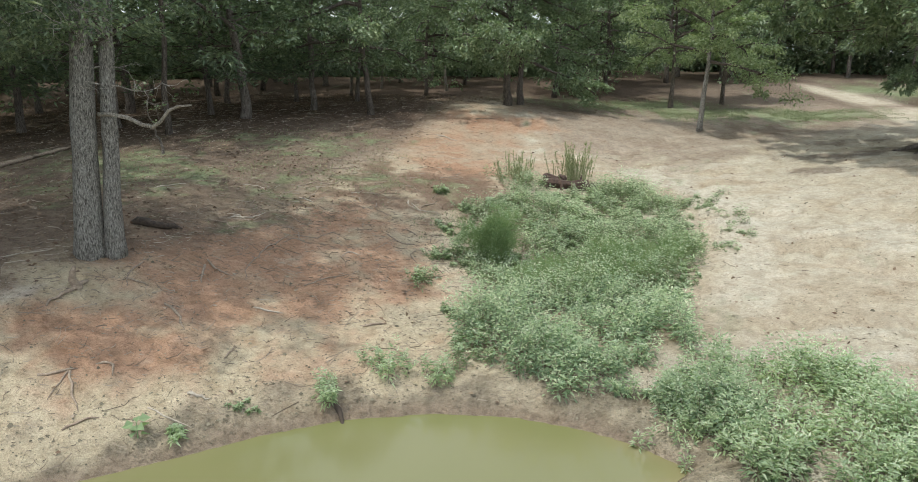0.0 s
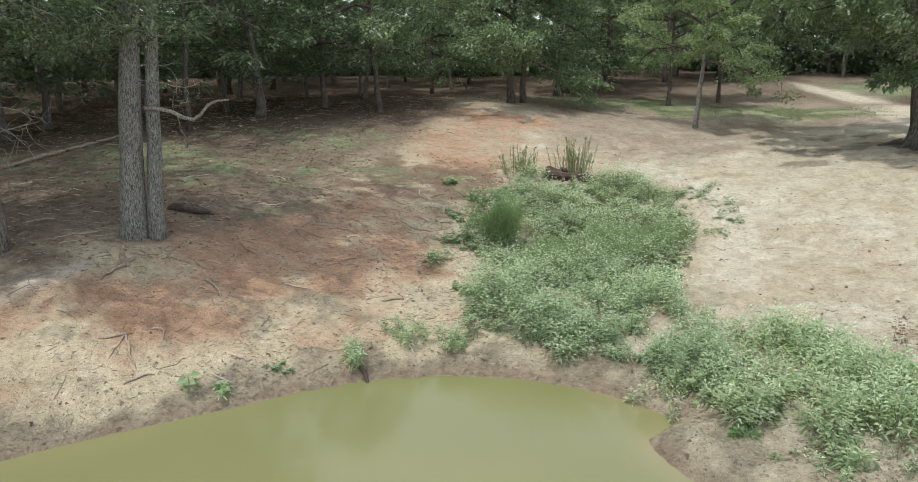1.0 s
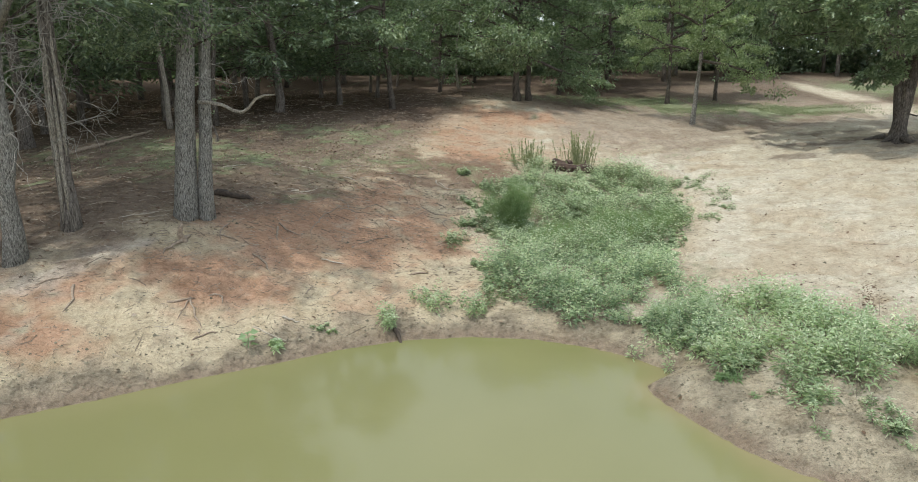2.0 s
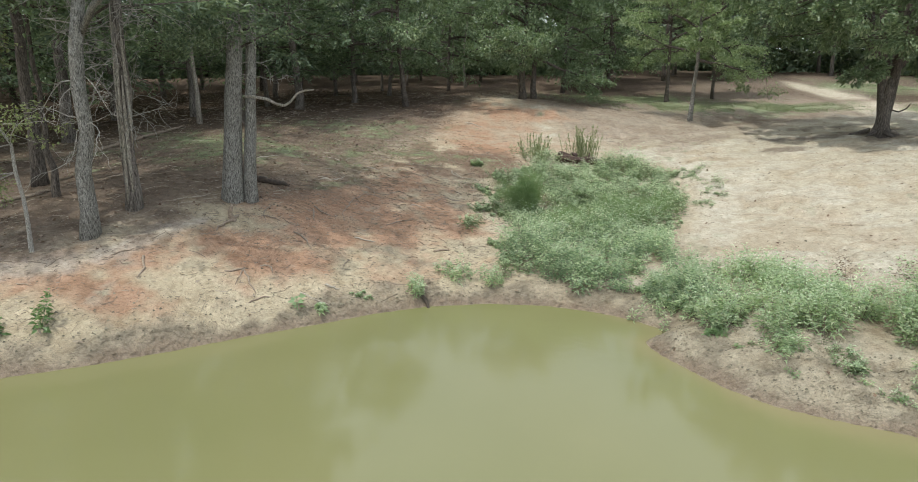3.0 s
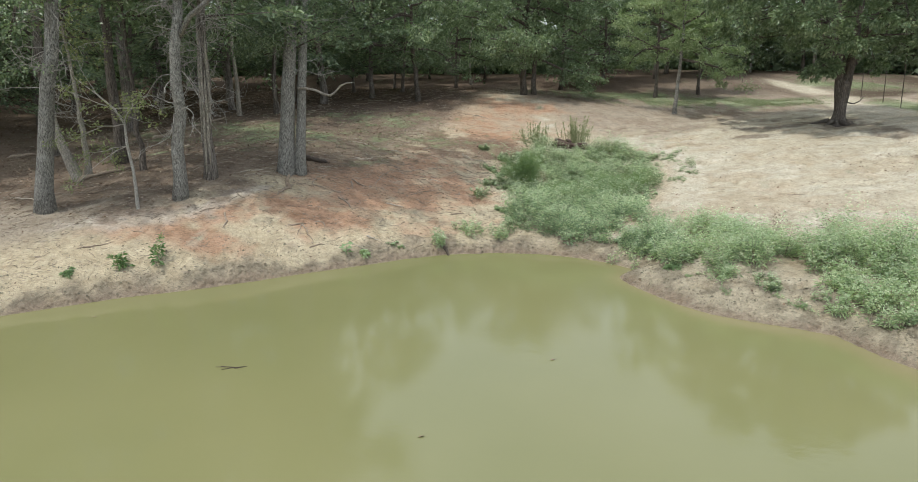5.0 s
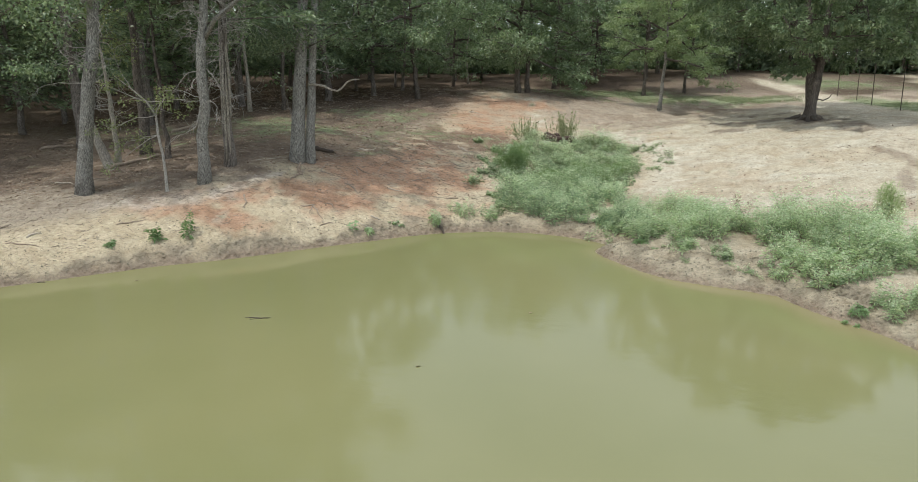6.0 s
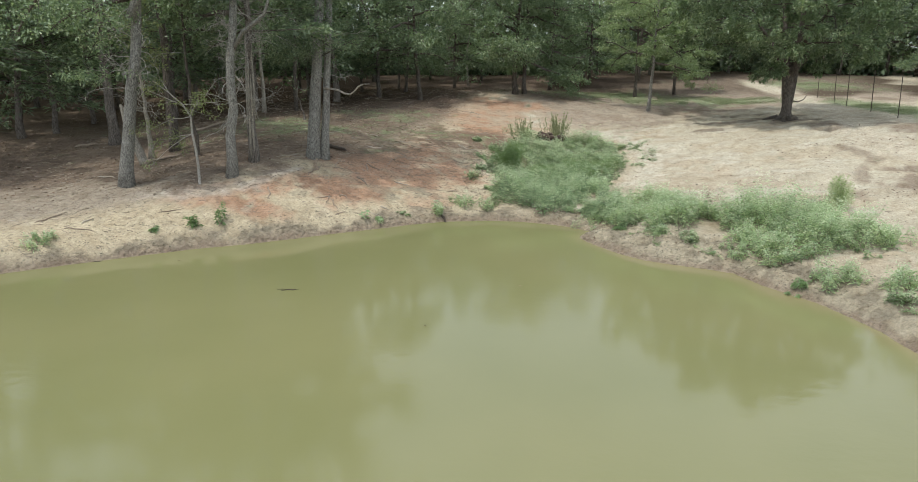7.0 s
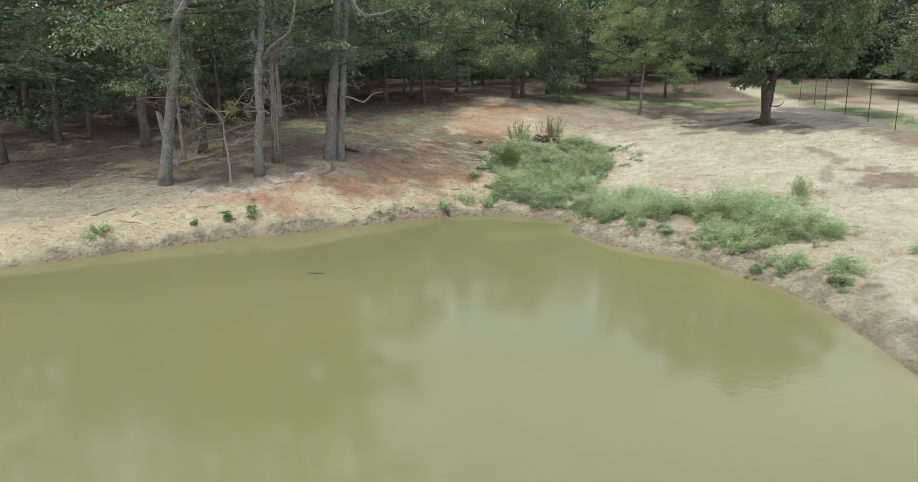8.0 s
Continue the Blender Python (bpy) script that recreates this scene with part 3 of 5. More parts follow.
def build_water():
    xs, ys = np.arange(-22, 9.6, 0.19), np.arange(-28, 10.7, 0.19)
    gx, gy = np.meshgrid(xs, ys, indexing="ij")
    d = from_shore(gx, gy)
    faces = grid_faces(len(xs), len(ys))
    faces = faces[d.ravel()[faces].min(1) < 0.2]
    used, inverse = np.unique(faces, return_inverse=True)
    x, y, d = gx.ravel()[used], gy.ravel()[used], d.ravel()[used]
    ob = mesh_object("water", np.stack([x, y, 0 * x], -1), inverse.reshape(-1, 4), WATER, smooth=True)
    n = fbm(x, y, 0.8, 3, 71)
    colour = np.ones((len(x), 3)) * (0.166, 0.160, 0.0735)
    shallow = soften(d + 0.9 * (n - 0.5), -0.5, -0.02)[:, None] * 0.4 * np.clip(soften(x, 1.0, 2.1) * 1.3 + 0.12, 0, 1.3)[:, None]
    colour = colour * (1 - shallow) + shallow * np.array((0.24, 0.19, 0.11))
    algae = (soften(d + 0.4 * (n - 0.5), -0.42, -0.05) * soften(x, -3.5, -1.5) * soften(-x, -1.9, -1.2))[:, None] * 0.3
    colour = colour * (1 - algae) + algae * np.array((0.12, 0.14, 0.04))
    colour_layer(ob.data, "silt", colour)
    return tagged(ob, "murky olive green pond water, still and reflecting", "water", kind="structure")


build_ground()
build_water()


# ---- trees ----
def trunk_line(height, lean, rng, n=16, wobble=0.05, bow=0.0):
    z = np.linspace(-0.25, height, n)
    k = np.clip(z, 0, None)
    w = np.cumsum(rng.normal(0, wobble, (n, 2)), 0)
    w -= w[1]
    s = np.sin(np.pi * np.clip(z / height, 0, 1))
    return np.stack([lean[0] * k + w[:, 0] + bow * s, lean[1] * k + w[:, 1], z], 1)


def trunk_radii(line, r, top=0.12, flare=0.42):
    z = np.clip(line[:, 2], 0, None)
    f = 1 - (1 - top) * (z / z.max()) ** 0.9
    return r * f * (1 + flare * np.exp(-z / 0.22))


def thin_out(points, sizes, room):
    """Keeps those of the balls that stand clear of the ones before them."""
    kept = []
    for n in range(len(points)):
        if not kept or (np.linalg.norm((points[kept] - points[n]) * (1, 1, 1.3), axis=1) > room * (sizes[kept] + sizes[n])).all():
            kept.append(n)
    return np.array(kept)


def tufted(foliage, centres, sizes, number, leaf, rng, flat=0.55, knots=9):
    """Leaves gathered on small knots round the outside of each tuft, so that dark hollows stay between the tufts."""
    idx = np.repeat(np.arange(len(centres)), number)
    knot = unit(rng.normal(0, 1, (len(centres), knots, 3)) + (0, 0, 0.25)) * (0.8, 0.8, flat)
    pick = rng.integers(0, knots, len(idx))
    r = sizes[idx][:, None]
    off = knot[idx, pick] * r + rng.normal(0, 1, (len(idx), 3)) * r * (0.26, 0.26, 0.17)
    way = unit(off * (1, 1, 0.6)) + rng.normal(0, 0.6, off.shape) + (0, 0, -0.1)
    size = leaf[idx] * rng.uniform(0.6, 1.3, len(idx))
    foliage.add(*leaves(centres[idx] + off, way, size, size * rng.uniform(0.5, 0.72, len(idx)), rng, 0.2, 0.12))


def oak_crown(trunk, height, base, spread, count, rng, leaf=0.11, per=30, droop=0.0, azimuths=None, fine=True, flat=0.55):
    """Limbs, branches and leafy tufts round a trunk's line; returns a heap of wood and a heap of leaves."""
    wood, foliage = Heap(), Heap()
    centres = []
    for n in range(count):
        rel = (n + 0.5 * rng.random()) / count
        h = base + (height - base) * rel ** 1.15
        at = np.array([np.interp(h, trunk[:, 2], trunk[:, k]) for k in range(3)])
        az = (azimuths[n % len(azimuths)] if azimuths else n * 2.4) + rng.normal(0, 0.25)
        reach = spread * (1 - 0.62 * rel ** 1.6) * rng.uniform(0.7, 1.15)
        rise = -0.05 + 0.9 * rel - droop * (1 - rel)
        limb = bend(at, (math.cos(az), math.sin(az), rise), reach, 7, rng, 0.18, 0.02 + 0.05 * (1 - rel))
        r0 = 0.018 + 0.018 * reach
        wood.add(*tube(limb, np.linspace(r0, r0 * 0.25, 7), 5 if fine else 3))
        for m in range(int(4 + reach * 1.8)):
            s = rng.uniform(0.25, 1.0)
            q = np.array([np.interp(s * 6, np.arange(7), limb[:, k]) for k in range(3)])
            out = unit(limb[-1] - limb[0]) + rng.normal(0, 0.75, 3) * (1, 1, 0.55)
            twig = bend(q, out, rng.uniform(0.4, 1.0) * (0.6 + 0.13 * reach), 4, rng, 0.25, 0.06)
            if fine:
                wood.add(*tube(twig[::3], [0.012, 0.004], 3))
            centres += [twig[2] + rng.normal(0, 0.08, 3), twig[3] + rng.normal(0, 0.12, 3)]
    centres = np.array(centres)
    sizes = rng.uniform(0.3, 0.62, len(centres)) * (min(spread, 4.0) / 3.4) ** 0.6
    kept = thin_out(centres, sizes, 0.62)
    centres, sizes = centres[kept], sizes[kept]
    coarse = np.where(centres[:, 2] > 7.6, 2.2, 1.0)
    number = np.maximum((per * 11 * sizes * rng.uniform(0.7, 1.3, len(sizes)) / coarse ** 1.9).astype(int), 3)
    tufted(foliage, centres, sizes, number, leaf * coarse, rng, flat)
    return wood, foliage


def cedar_crown(trunk, height, base, spread, count, rng, per=105, leaf=0.17):
    """Feathery fans of foliage along branches that rise and then droop."""
    wood, foliage = Heap(), Heap()
    pos, way, size = [], [], []
    for n in range(count):
        rel = (n + rng.random()) / count
        h = base + (height - base) * rel ** 1.1
        at = np.array([np.interp(h, trunk[:, 2], trunk[:, k]) for k in range(3)])
        az = n * 2.4 + rng.normal(0, 0.35)
        reach = spread * (1.02 - 0.8 * rel) * rng.uniform(0.5, 1.15)
        line = bend(at, (math.cos(az), math.sin(az), rng.uniform(0.1, 0.55)), reach, 6, rng, 0.14, 0.09)
        wood.add(*tube(line[::5], [0.03, 0.006], 3))
        coarse = 2.2 if h > 7.0 else 1.0
        fans = 3 + int(reach * 1.7)
        m = max(6, int(per * 1.45 * (0.35 + reach / spread) / coarse ** 1.9 / fans))
        ahead, side = np.array((math.cos(az), math.sin(az), 0)), np.array((-math.sin(az), math.cos(az), 0.0))
        for f in range(fans):
            s = 0.25 + 0.75 * (f + rng.random()) / fans
            root = np.array([np.interp(s * 5, np.arange(6), line[:, k]) for k in range(3)])
            turn = rng.normal(0, 0.75)
            lead = ahead * math.cos(turn) + side * math.sin(turn) + np.array((0, 0, rng.normal(0.05, 0.22)))
            long = rng.uniform(0.35, 0.8) * (0.6 + 0.15 * reach)
            u = rng.random(m) ** 0.8
            v = rng.normal(0, 0.16, m) * (1.1 - 0.5 * u) * (0.5 + long)
            across = unit(np.cross(lead, (0, 0, 1.0)))
            q = root + lead * (u * long)[:, None] + across * v[:, None]
            q[:, 2] += rng.normal(0, 0.055, m) - 0.30 * long * u ** 2 - 0.15 * np.abs(v)
            pos.append(q)
            way.append(lead + across * (np.sign(v) * 0.55)[:, None] + rng.normal(0, 0.4, (m, 3)))
            size.append(leaf * rng.uniform(0.6, 1.35, m) * coarse)
    pos, way, size = np.concatenate(pos), np.concatenate(way), np.concatenate(size)
    foliage.add(*leaves(pos, way, size, size * 0.30, rng, 0.15, 0.2))
    return wood, foliage


def tree(name, x, y, label, height, radius, base, spread, limbs, seed, kind="oak", lean=(0, 0), bark=None, group="", dead=0, leaf=0.11, per=30, bow=0.0, sides=14, droop=0.0, leafage=None, azimuths=None, flat=0.55):
    rng = np.random.default_rng(seed)
    ob = thing(name, on_ground(x, y), label, "tree", group)
    line = trunk_line(height * 0.93, lean, rng, 18, 0.02 + 0.002 * height, bow)
    heap = Heap()
    heap.add(*tube(line, trunk_radii(line, radius), sides, 0.035, rng, 0.05))
    bark = bark or (BARK_OAK if kind == "oak" else BARK_CEDAR)
    heap.make("trunk", bark, ob, smooth=True)
    if kind == "oak":
        wood, foliage = oak_crown(line, height, base, spread, limbs, rng, leaf, per=per, droop=droop, fine=not group, azimuths=azimuths, flat=flat)
    else:
        wood, foliage = cedar_crown(line, height, base, spread, limbs, rng, per * (3.0 if group else 4), 0.19 if group else 0.17)
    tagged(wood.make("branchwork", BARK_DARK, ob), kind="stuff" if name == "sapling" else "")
    foliage.make("crown", leafage or (LEAF_OAK if kind == "oak" else LEAF_CEDAR), ob)
    if dead:
        dead_twigs(ob, line, dead, 1.6, base + 1.5, rng, 1.1 if dead < 15 else 1.25)
    return ob


def dead_twigs(ob, line, count, low, high, rng, reach=1.1):
    """Crooked bare grey branches under the crown, each with forking side twigs."""
    for n in range(count):
        h = rng.uniform(low, high)
        at = np.array([np.interp(h, line[:, 2], line[:, k]) for k in range(3)])
        az = rng.uniform(0, 6.28)
        heap, fine = Heap(), Heap()
        limb = bend(at, (math.cos(az), math.sin(az), rng.uniform(-0.35, 0.45)), reach * rng.uniform(0.35, 1.15), 9, rng, 0.3)
        heap.add(*tube(limb, np.linspace(0.012, 0.003, 9), 4))
        for m in range(8):
            q = limb[rng.integers(2, 9)]
            twig = bend(q, unit(limb[-1] - limb[0]) + rng.normal(0, 0.9, 3), rng.uniform(0.15, 0.55), 5, rng, 0.4)
            fine.add(*tube(twig, np.linspace(0.005, 0.0018, 5), 3))
        branch = heap.make("dead_branch", BARK_TWIG, ob)
        tagged(fine.make("twig_spray", BARK_TWIG, branch), kind="stuff")


def bare_limb(ob, points, radii, seed, material=None, name="limb", label=""):
    heap = Heap()
    heap.add(*tube(np.array(points, float), radii, 8, 0.06, np.random.default_rng(seed)))
    return heap.make(name, material or BARK_OAK, ob, label, True)


def shoots(ob, centre, size, count, seed, material, name="spray", label="", leaf=0.09):
    rng = np.random.default_rng(seed)
    c = rng.normal(0, 1, (9, 3)) * np.array(size) * 0.75
    off = c[rng.integers(0, 9, count)] + rng.normal(0, 1, (count, 3)) * np.array(size) * 0.45
    heap = Heap()
    heap.add(*leaves(np.array(centre) + off, rng.normal(0, 1, (count, 3)), leaf * rng.uniform(0.6, 1.2, count), leaf * 0.55, rng))
    return tagged(heap.make(name, material, ob, label), kind="stuff")


def twin_oak():
    """Two grey stems from one foot, with a bleached broken branch."""
    rng = np.random.default_rng(11)
    ob = thing("oak_tree", on_ground(-5.52, 11.95), "oak with twin grey furrowed trunks and a bleached dead branch", "tree")
    lines = []
    for dx, dy, lean, r in ((-0.13, 0.0, (0.07, 0.02), 0.19), (0.195, 0.08, (0.06, 0.03), 0.125)):
        line = trunk_line(11.5, lean, rng, 22, 0.012)
        line[:, 0] += dx
        line[:, 1] += dy
        lines.append(line)
        heap = Heap()
        heap.add(*tube(line, trunk_radii(line, r, 0.2, 0.5), 18, 0.03, rng, 0.05))
        heap.make("trunk", BARK_OAK, ob, smooth=True)
    heap = Heap()
    start = lines[1][0] * 0
    start[:] = (0.26, 0.0, 2.06)
    branch = start + np.array((0.8, 1, 0.9)) * np.array([(0, 0, 0), (0.25, -0.03, 0.0), (0.55, -0.06, -0.04), (0.8, -0.08, -0.14), (1.0, -0.1, -0.17), (1.15, -0.12, -0.08), (1.32, -0.14, 0.09), (1.5, -0.16, 0.16), (1.75, -0.18, 0.18)])
    heap.add(*tube(branch, [0.034, 0.03, 0.028, 0.029, 0.028, 0.026, 0.023, 0.019, 0.01], 8, 0.06, rng))
    heap.make("dead_branch", BARK_PALE, ob, "bleached bare broken branch", True)
    for n, line in enumerate(lines):
        wood, foliage = oak_crown(line, 12.0, 4.9, 3.0, 11, rng, per=15, azimuths=[2.6, 1.4, 0.6, 2.0, 3.4])
        wood.make("branchwork", BARK_DARK, ob)
        foliage.make("crown", LEAF_OAK, ob)
    wood, foliage = cedar_crown(lines[0], 5.0, 2.9, 1.5, 16, rng, 110, 0.10)
    wood.make("branchwork", BARK_DARK, ob)
    foliage.make("low_spray", LEAF_CEDAR, ob, "feathery green shoots round the stems")
    bare_limb(ob, [(0.75, 0.1, 5.6), (0.7, -0.1, 5.2), (0.95, -0.3, 4.75), (1.25, -0.4, 4.55), (1.7, -0.5, 4.6), (2.1, -0.5, 4.75)], [0.05, 0.05, 0.045, 0.04, 0.03, 0.015], 12, BARK_PALE, "crooked_branch", "pale crooked branch")
    shoots(ob, (1.7, -0.3, 5.0), (0.7, 0.4, 0.35), 900, 13, LEAF_OAK, "bright_spray", "bright leaves round the crooked branch")
    shoots(ob, (-0.75, -0.25, 3.2), (0.5, 0.4, 0.25), 1500, 19, LEAF_CEDAR, "green_spray", "feathery green spray beside the stems", 0.075)
    shoots(ob, (0.2, -0.35, 3.7), (0.5, 0.3, 0.35), 1300, 20, LEAF_CEDAR, "green_spray", "", 0.075)
    dead_twigs(ob, lines[0], 12, 2.3, 4.8, rng, 1.3)
    return ob


def spreading_oak():
    """The broad oak on the sand: a short forked bole and a low dome of leaves."""
    rng = np.random.default_rng(21)
    ob = thing("oak_tree", on_ground(12.05, 20.7), "broad spreading oak with a short forked trunk on bare sand", "tree")
    foot = np.array([(0, 0, -0.3), (0, 0, 0), (0.0, 0, 0.35), (0.0, 0, 0.8), (0.02, 0, 1.3), (0.02, 0, 1.75)])
    heap = Heap()
    heap.add(*tube(foot, [0.40, 0.29, 0.205, 0.185, 0.185, 0.08], 20, 0.04, rng, 0.06))
    for az in (0.3, 1.5, 2.6, 3.6, 4.6, 5.6):
        root = bend((0.3 * math.cos(az), 0.3 * math.sin(az), 0.16), (math.cos(az), math.sin(az), -0.08), rng.uniform(0.4, 0.8), 6, rng, 0.12, 0.02)
        root[:, 2] = np.interp(np.arange(6), [0, 5], [0.10, -0.06])
        heap.add(*tube(root, np.linspace(0.09, 0.02, 6), 7, 0.08, rng))
    heap.make("trunk", BARK_DARK, ob, "stout dark bole with spreading roots", True)
    stems = []
    for way, length, r in (((-0.10, 0.05, 1.0), 7.2, 0.125), ((0.02, 0.0, 1.0), 7.4, 0.14), ((0.62, 0.1, 0.75), 4.6, 0.12), ((-0.75, 0.1, 0.8), 4.8, 0.10), ((0.1, 0.75, 0.8), 5.0, 0.11), ((-0.2, -0.7, 0.75), 4.6, 0.10)):
        low = len(stems) < 2
        start = (0.09 * np.sign(way[0]), 0, 0.45) if low else (0.12 * way[0], 0.12 * way[1], rng.uniform(1.7, 2.2))
        line = bend(start, way, length, 12, rng, 0.03 if low else 0.08, 0.0 if low else -0.01)
        stems.append(line)
        heap = Heap()
        heap.add(*tube(line, r * np.interp(np.arange(12), [0, 1, 2, 11], [0.75, 1.0, 0.95, 0.15]), 10, 0.04, rng))
        heap.make("stem", BARK_DARK, ob, smooth=True)
    joints = np.concatenate([line[3:] for line in stems])
    tufts, sizes = [], []
    for n in range(1300):
        u = unit(rng.normal(0, 1, 3))
        q = np.array((-0.35, 0.2, 5.1)) + u * (4.5, 4.2, 3.9) * rng.uniform(0.25, 1.0) ** 0.45
        r = rng.uniform(0.42, 0.8)
        floor = 2.15 + 0.35 * math.hypot(q[0] + 0.35, q[1]) * (0.3 if q[0] < 0 else 0.15) + rng.uniform(0, 0.4)
        if q[2] > floor + 0.4 * r and all(np.linalg.norm((q - p) * (1, 1, 1.25)) > 0.93 * (r + s) for p, s in zip(tufts, sizes)):
            tufts.append(q)
            sizes.append(r)
    tufts += [np.array(p) for p in ((-0.75, -0.45, 2.0), (-1.15, -0.6, 1.95), (-1.55, -0.7, 1.75), (2.35, -0.5, 3.2), (2.0, -0.7, 2.95), (1.5, 0.9, 2.0))]
    sizes += [0.44, 0.42, 0.34, 0.55, 0.4, 0.4]
    wood, foliage = Heap(), Heap()
    for q, r in zip(tufts, sizes):
        j = joints[np.argmin(np.linalg.norm(joints - q, axis=1) + 0.5 * np.maximum(joints[:, 2] - q[2], 0))]
        mid = 0.5 * (j + q) + rng.normal(0, 0.12, 3) + (0, 0, 0.12)
        wood.add(*tube([j, mid, q], [0.032, 0.022, 0.008], 5))
        for _ in range(5):
            wood.add(*tube([q - 0.25 * (q - mid), q + rng.normal(0, 0.5, 3) * r], [0.010, 0.004], 3))
        coarse = 1.5 if q[2] > 7.0 else 1.0
        m = int(1250 * r / coarse ** 2)
        sub = unit(rng.normal(0, 1, (11, 3))) * r * (0.75, 0.75, 0.55)
        off = sub[rng.integers(0, 11, m)] + rng.normal(0, 0.165 * r, (m, 3))
        way = unit(off) + rng.normal(0, 0.55, (m, 3)) + (0, 0, 0.05)
        size = 0.115 * coarse * rng.uniform(0.65, 1.25, m)
        foliage.add(*leaves(q + off, way, size, size * rng.uniform(0.5, 0.7, m), rng, 0.2, 0.12))
    wood.make("branchwork", BARK_DARK, ob)
    foliage.make("crown", LEAF_OAK, ob)
    heap = Heap()
    stub = np.array([(0.12, -0.08, 0.78), (0.36, -0.12, 0.72), (0.56, -0.14, 0.82), (0.68, -0.15, 1.0)])
    heap.add(*tube(stub, [0.03, 0.025, 0.02, 0.01], 5))
    heap.make("dead_branch", BARK_DARK, ob)
    return ob


def arching_sapling(x, y):
    """A thin crooked stem that leans over and hangs out sprays of yellowing leaves."""
    rng = np.random.default_rng(34)
    ob = thing("sapling", on_ground(x, y), "thin crooked leaning sapling with sprays of yellowing leaves", "tree")
    stem = np.array([(0.03, 0, -0.1), (0, 0, 0), (-0.02, 0.05, 0.5), (-0.06, 0.1, 0.85), (-0.12, 0.1, 1.3), (-0.13, 0.12, 1.75), (-0.3, 0.1, 2.05), (-0.62, 0.08, 2.35), (-1.0, 0.05, 2.65)])
    heap = Heap()
    heap.add(*tube(stem, [0.045, 0.04, 0.034, 0.032, 0.03, 0.026, 0.021, 0.015, 0.007], 7, 0.05, rng))
    heap.make("trunk", BARK_TWIG, ob, smooth=True)
    tufts = []
    for k, (way, long) in enumerate((((-1, 0.1, 0.15), 1.3), ((-0.9, -0.3, -0.25), 1.2), ((0.7, 0.2, 0.1), 0.9), ((-0.3, 0.2, 0.9), 0.8), ((-1, 0.1, -0.1), 1.0), ((0.4, -0.2, 0.5), 0.7), ((-0.6, -0.4, 0.4), 0.9))):
        limb = bend(stem[4 + k % 4], way, long, 7, rng, 0.2, 0.05)
        heap = Heap()
        heap.add(*tube(limb, np.linspace(0.012, 0.003, 7), 4))
        for m in range(5):
            twig = bend(limb[rng.integers(1, 7)], np.array(way) + rng.normal(0, 0.7, 3), rng.uniform(0.25, 0.55), 4, rng, 0.3, 0.08)
            heap.add(*tube(twig, np.linspace(0.006, 0.002, 4), 3))
            tufts += [twig[2], twig[3]]
        heap.make("branch", BARK_TWIG, ob)
    tufts = np.array(tufts)
    foliage = Heap()
    tufted(foliage, tufts, np.full(len(tufts), 0.15), np.full(len(tufts), 26), np.full(len(tufts), 0.055), rng, 0.6, 5)
    foliage.make("crown", LEAF_YELLOW, ob)
    return ob


twin_oak()
spreading_oak()

# trees on the bank beside the twin oak
bank_z = tree("oak_tree", -9.9, 8.95, "grey-barked leaning oak at the edge of the bank", 12.5, 0.175, 4.6, 3.8, 16, 31, lean=(0.15, 0.03), dead=36, bow=-0.15, sides=18, per=15, azimuths=[2.6, 1.6, 3.3, 1.0, 2.1])
bank_a = tree("oak_tree", -7.35, 9.7, "straight grey oak with bare lower twigs", 12.0, 0.142, 4.2, 3.2, 14, 32, lean=(0.09, 0.02), dead=36, sides=16, per=14, azimuths=[1.6, 2.6, 0.9, 3.2, 2.0])
bank_b = tree("cedar_tree", -7.05, 10.75, "old cedar with a stripped splintered trunk", 10.5, 0.132, 3.4, 2.6, 34, 33, kind="cedar", lean=(0.02, 0.0), bark=BARK_CEDAR, dead=40, sides=14)

for k, (az, low, high) in enumerate(((-1.9, 0.1, 3.0), (-1.2, 0.3, 2.4), (-2.6, 0.9, 3.6), (-0.6, 1.2, 3.2))):
    rise = np.linspace(low, high, 8)
    girth = 0.128 * (1 + 0.42 * np.exp(-rise / 0.22)) * (1 - 0.08 * rise)
    strip_rng = np.random.default_rng(90 + k)
    bare_limb(bank_b, np.stack([0.02 * rise + girth * math.cos(az) + strip_rng.normal(0, 0.008, 8), girth * math.sin(az), rise], 1), 0.035 * np.array([0.3, 0.8, 1.0, 0.9, 1.0, 0.8, 0.6, 0.2]), 94 + k, BARK_PALE, "bare_strip", "pale strip of bare wood")
bare_limb(bank_a, [(0.3, 0.0, 3.3), (0.62, -0.15, 3.72), (1.0, -0.3, 3.95), (1.28, -0.4, 4.15), (1.42, -0.45, 4.5), (1.5, -0.45, 5.0)], [0.055, 0.052, 0.048, 0.042, 0.032, 0.02], 14)
bare_limb(bank_z, [(0.42, -0.13, 2.86), (0.40, -0.20, 2.89), (0.40, -0.215, 2.9)], [0.06, 0.055, 0.03], 15, BARK_OAK, "knot", "healed knot of a lost branch")
bare_limb(bank_z, [(0.62, 0, 4.2), (0.85, -0.05, 4.7), (1.25, -0.1, 5.3), (1.5, -0.1, 6.2)], [0.13, 0.11, 0.09, 0.05], 16)
shoots(bank_z, (-0.25, -0.3, 4.3), (0.75, 0.5, 0.35), 1300, 17, LEAF_OAK, "leafy_spray", "bright leafy shoots on the trunk", 0.085)
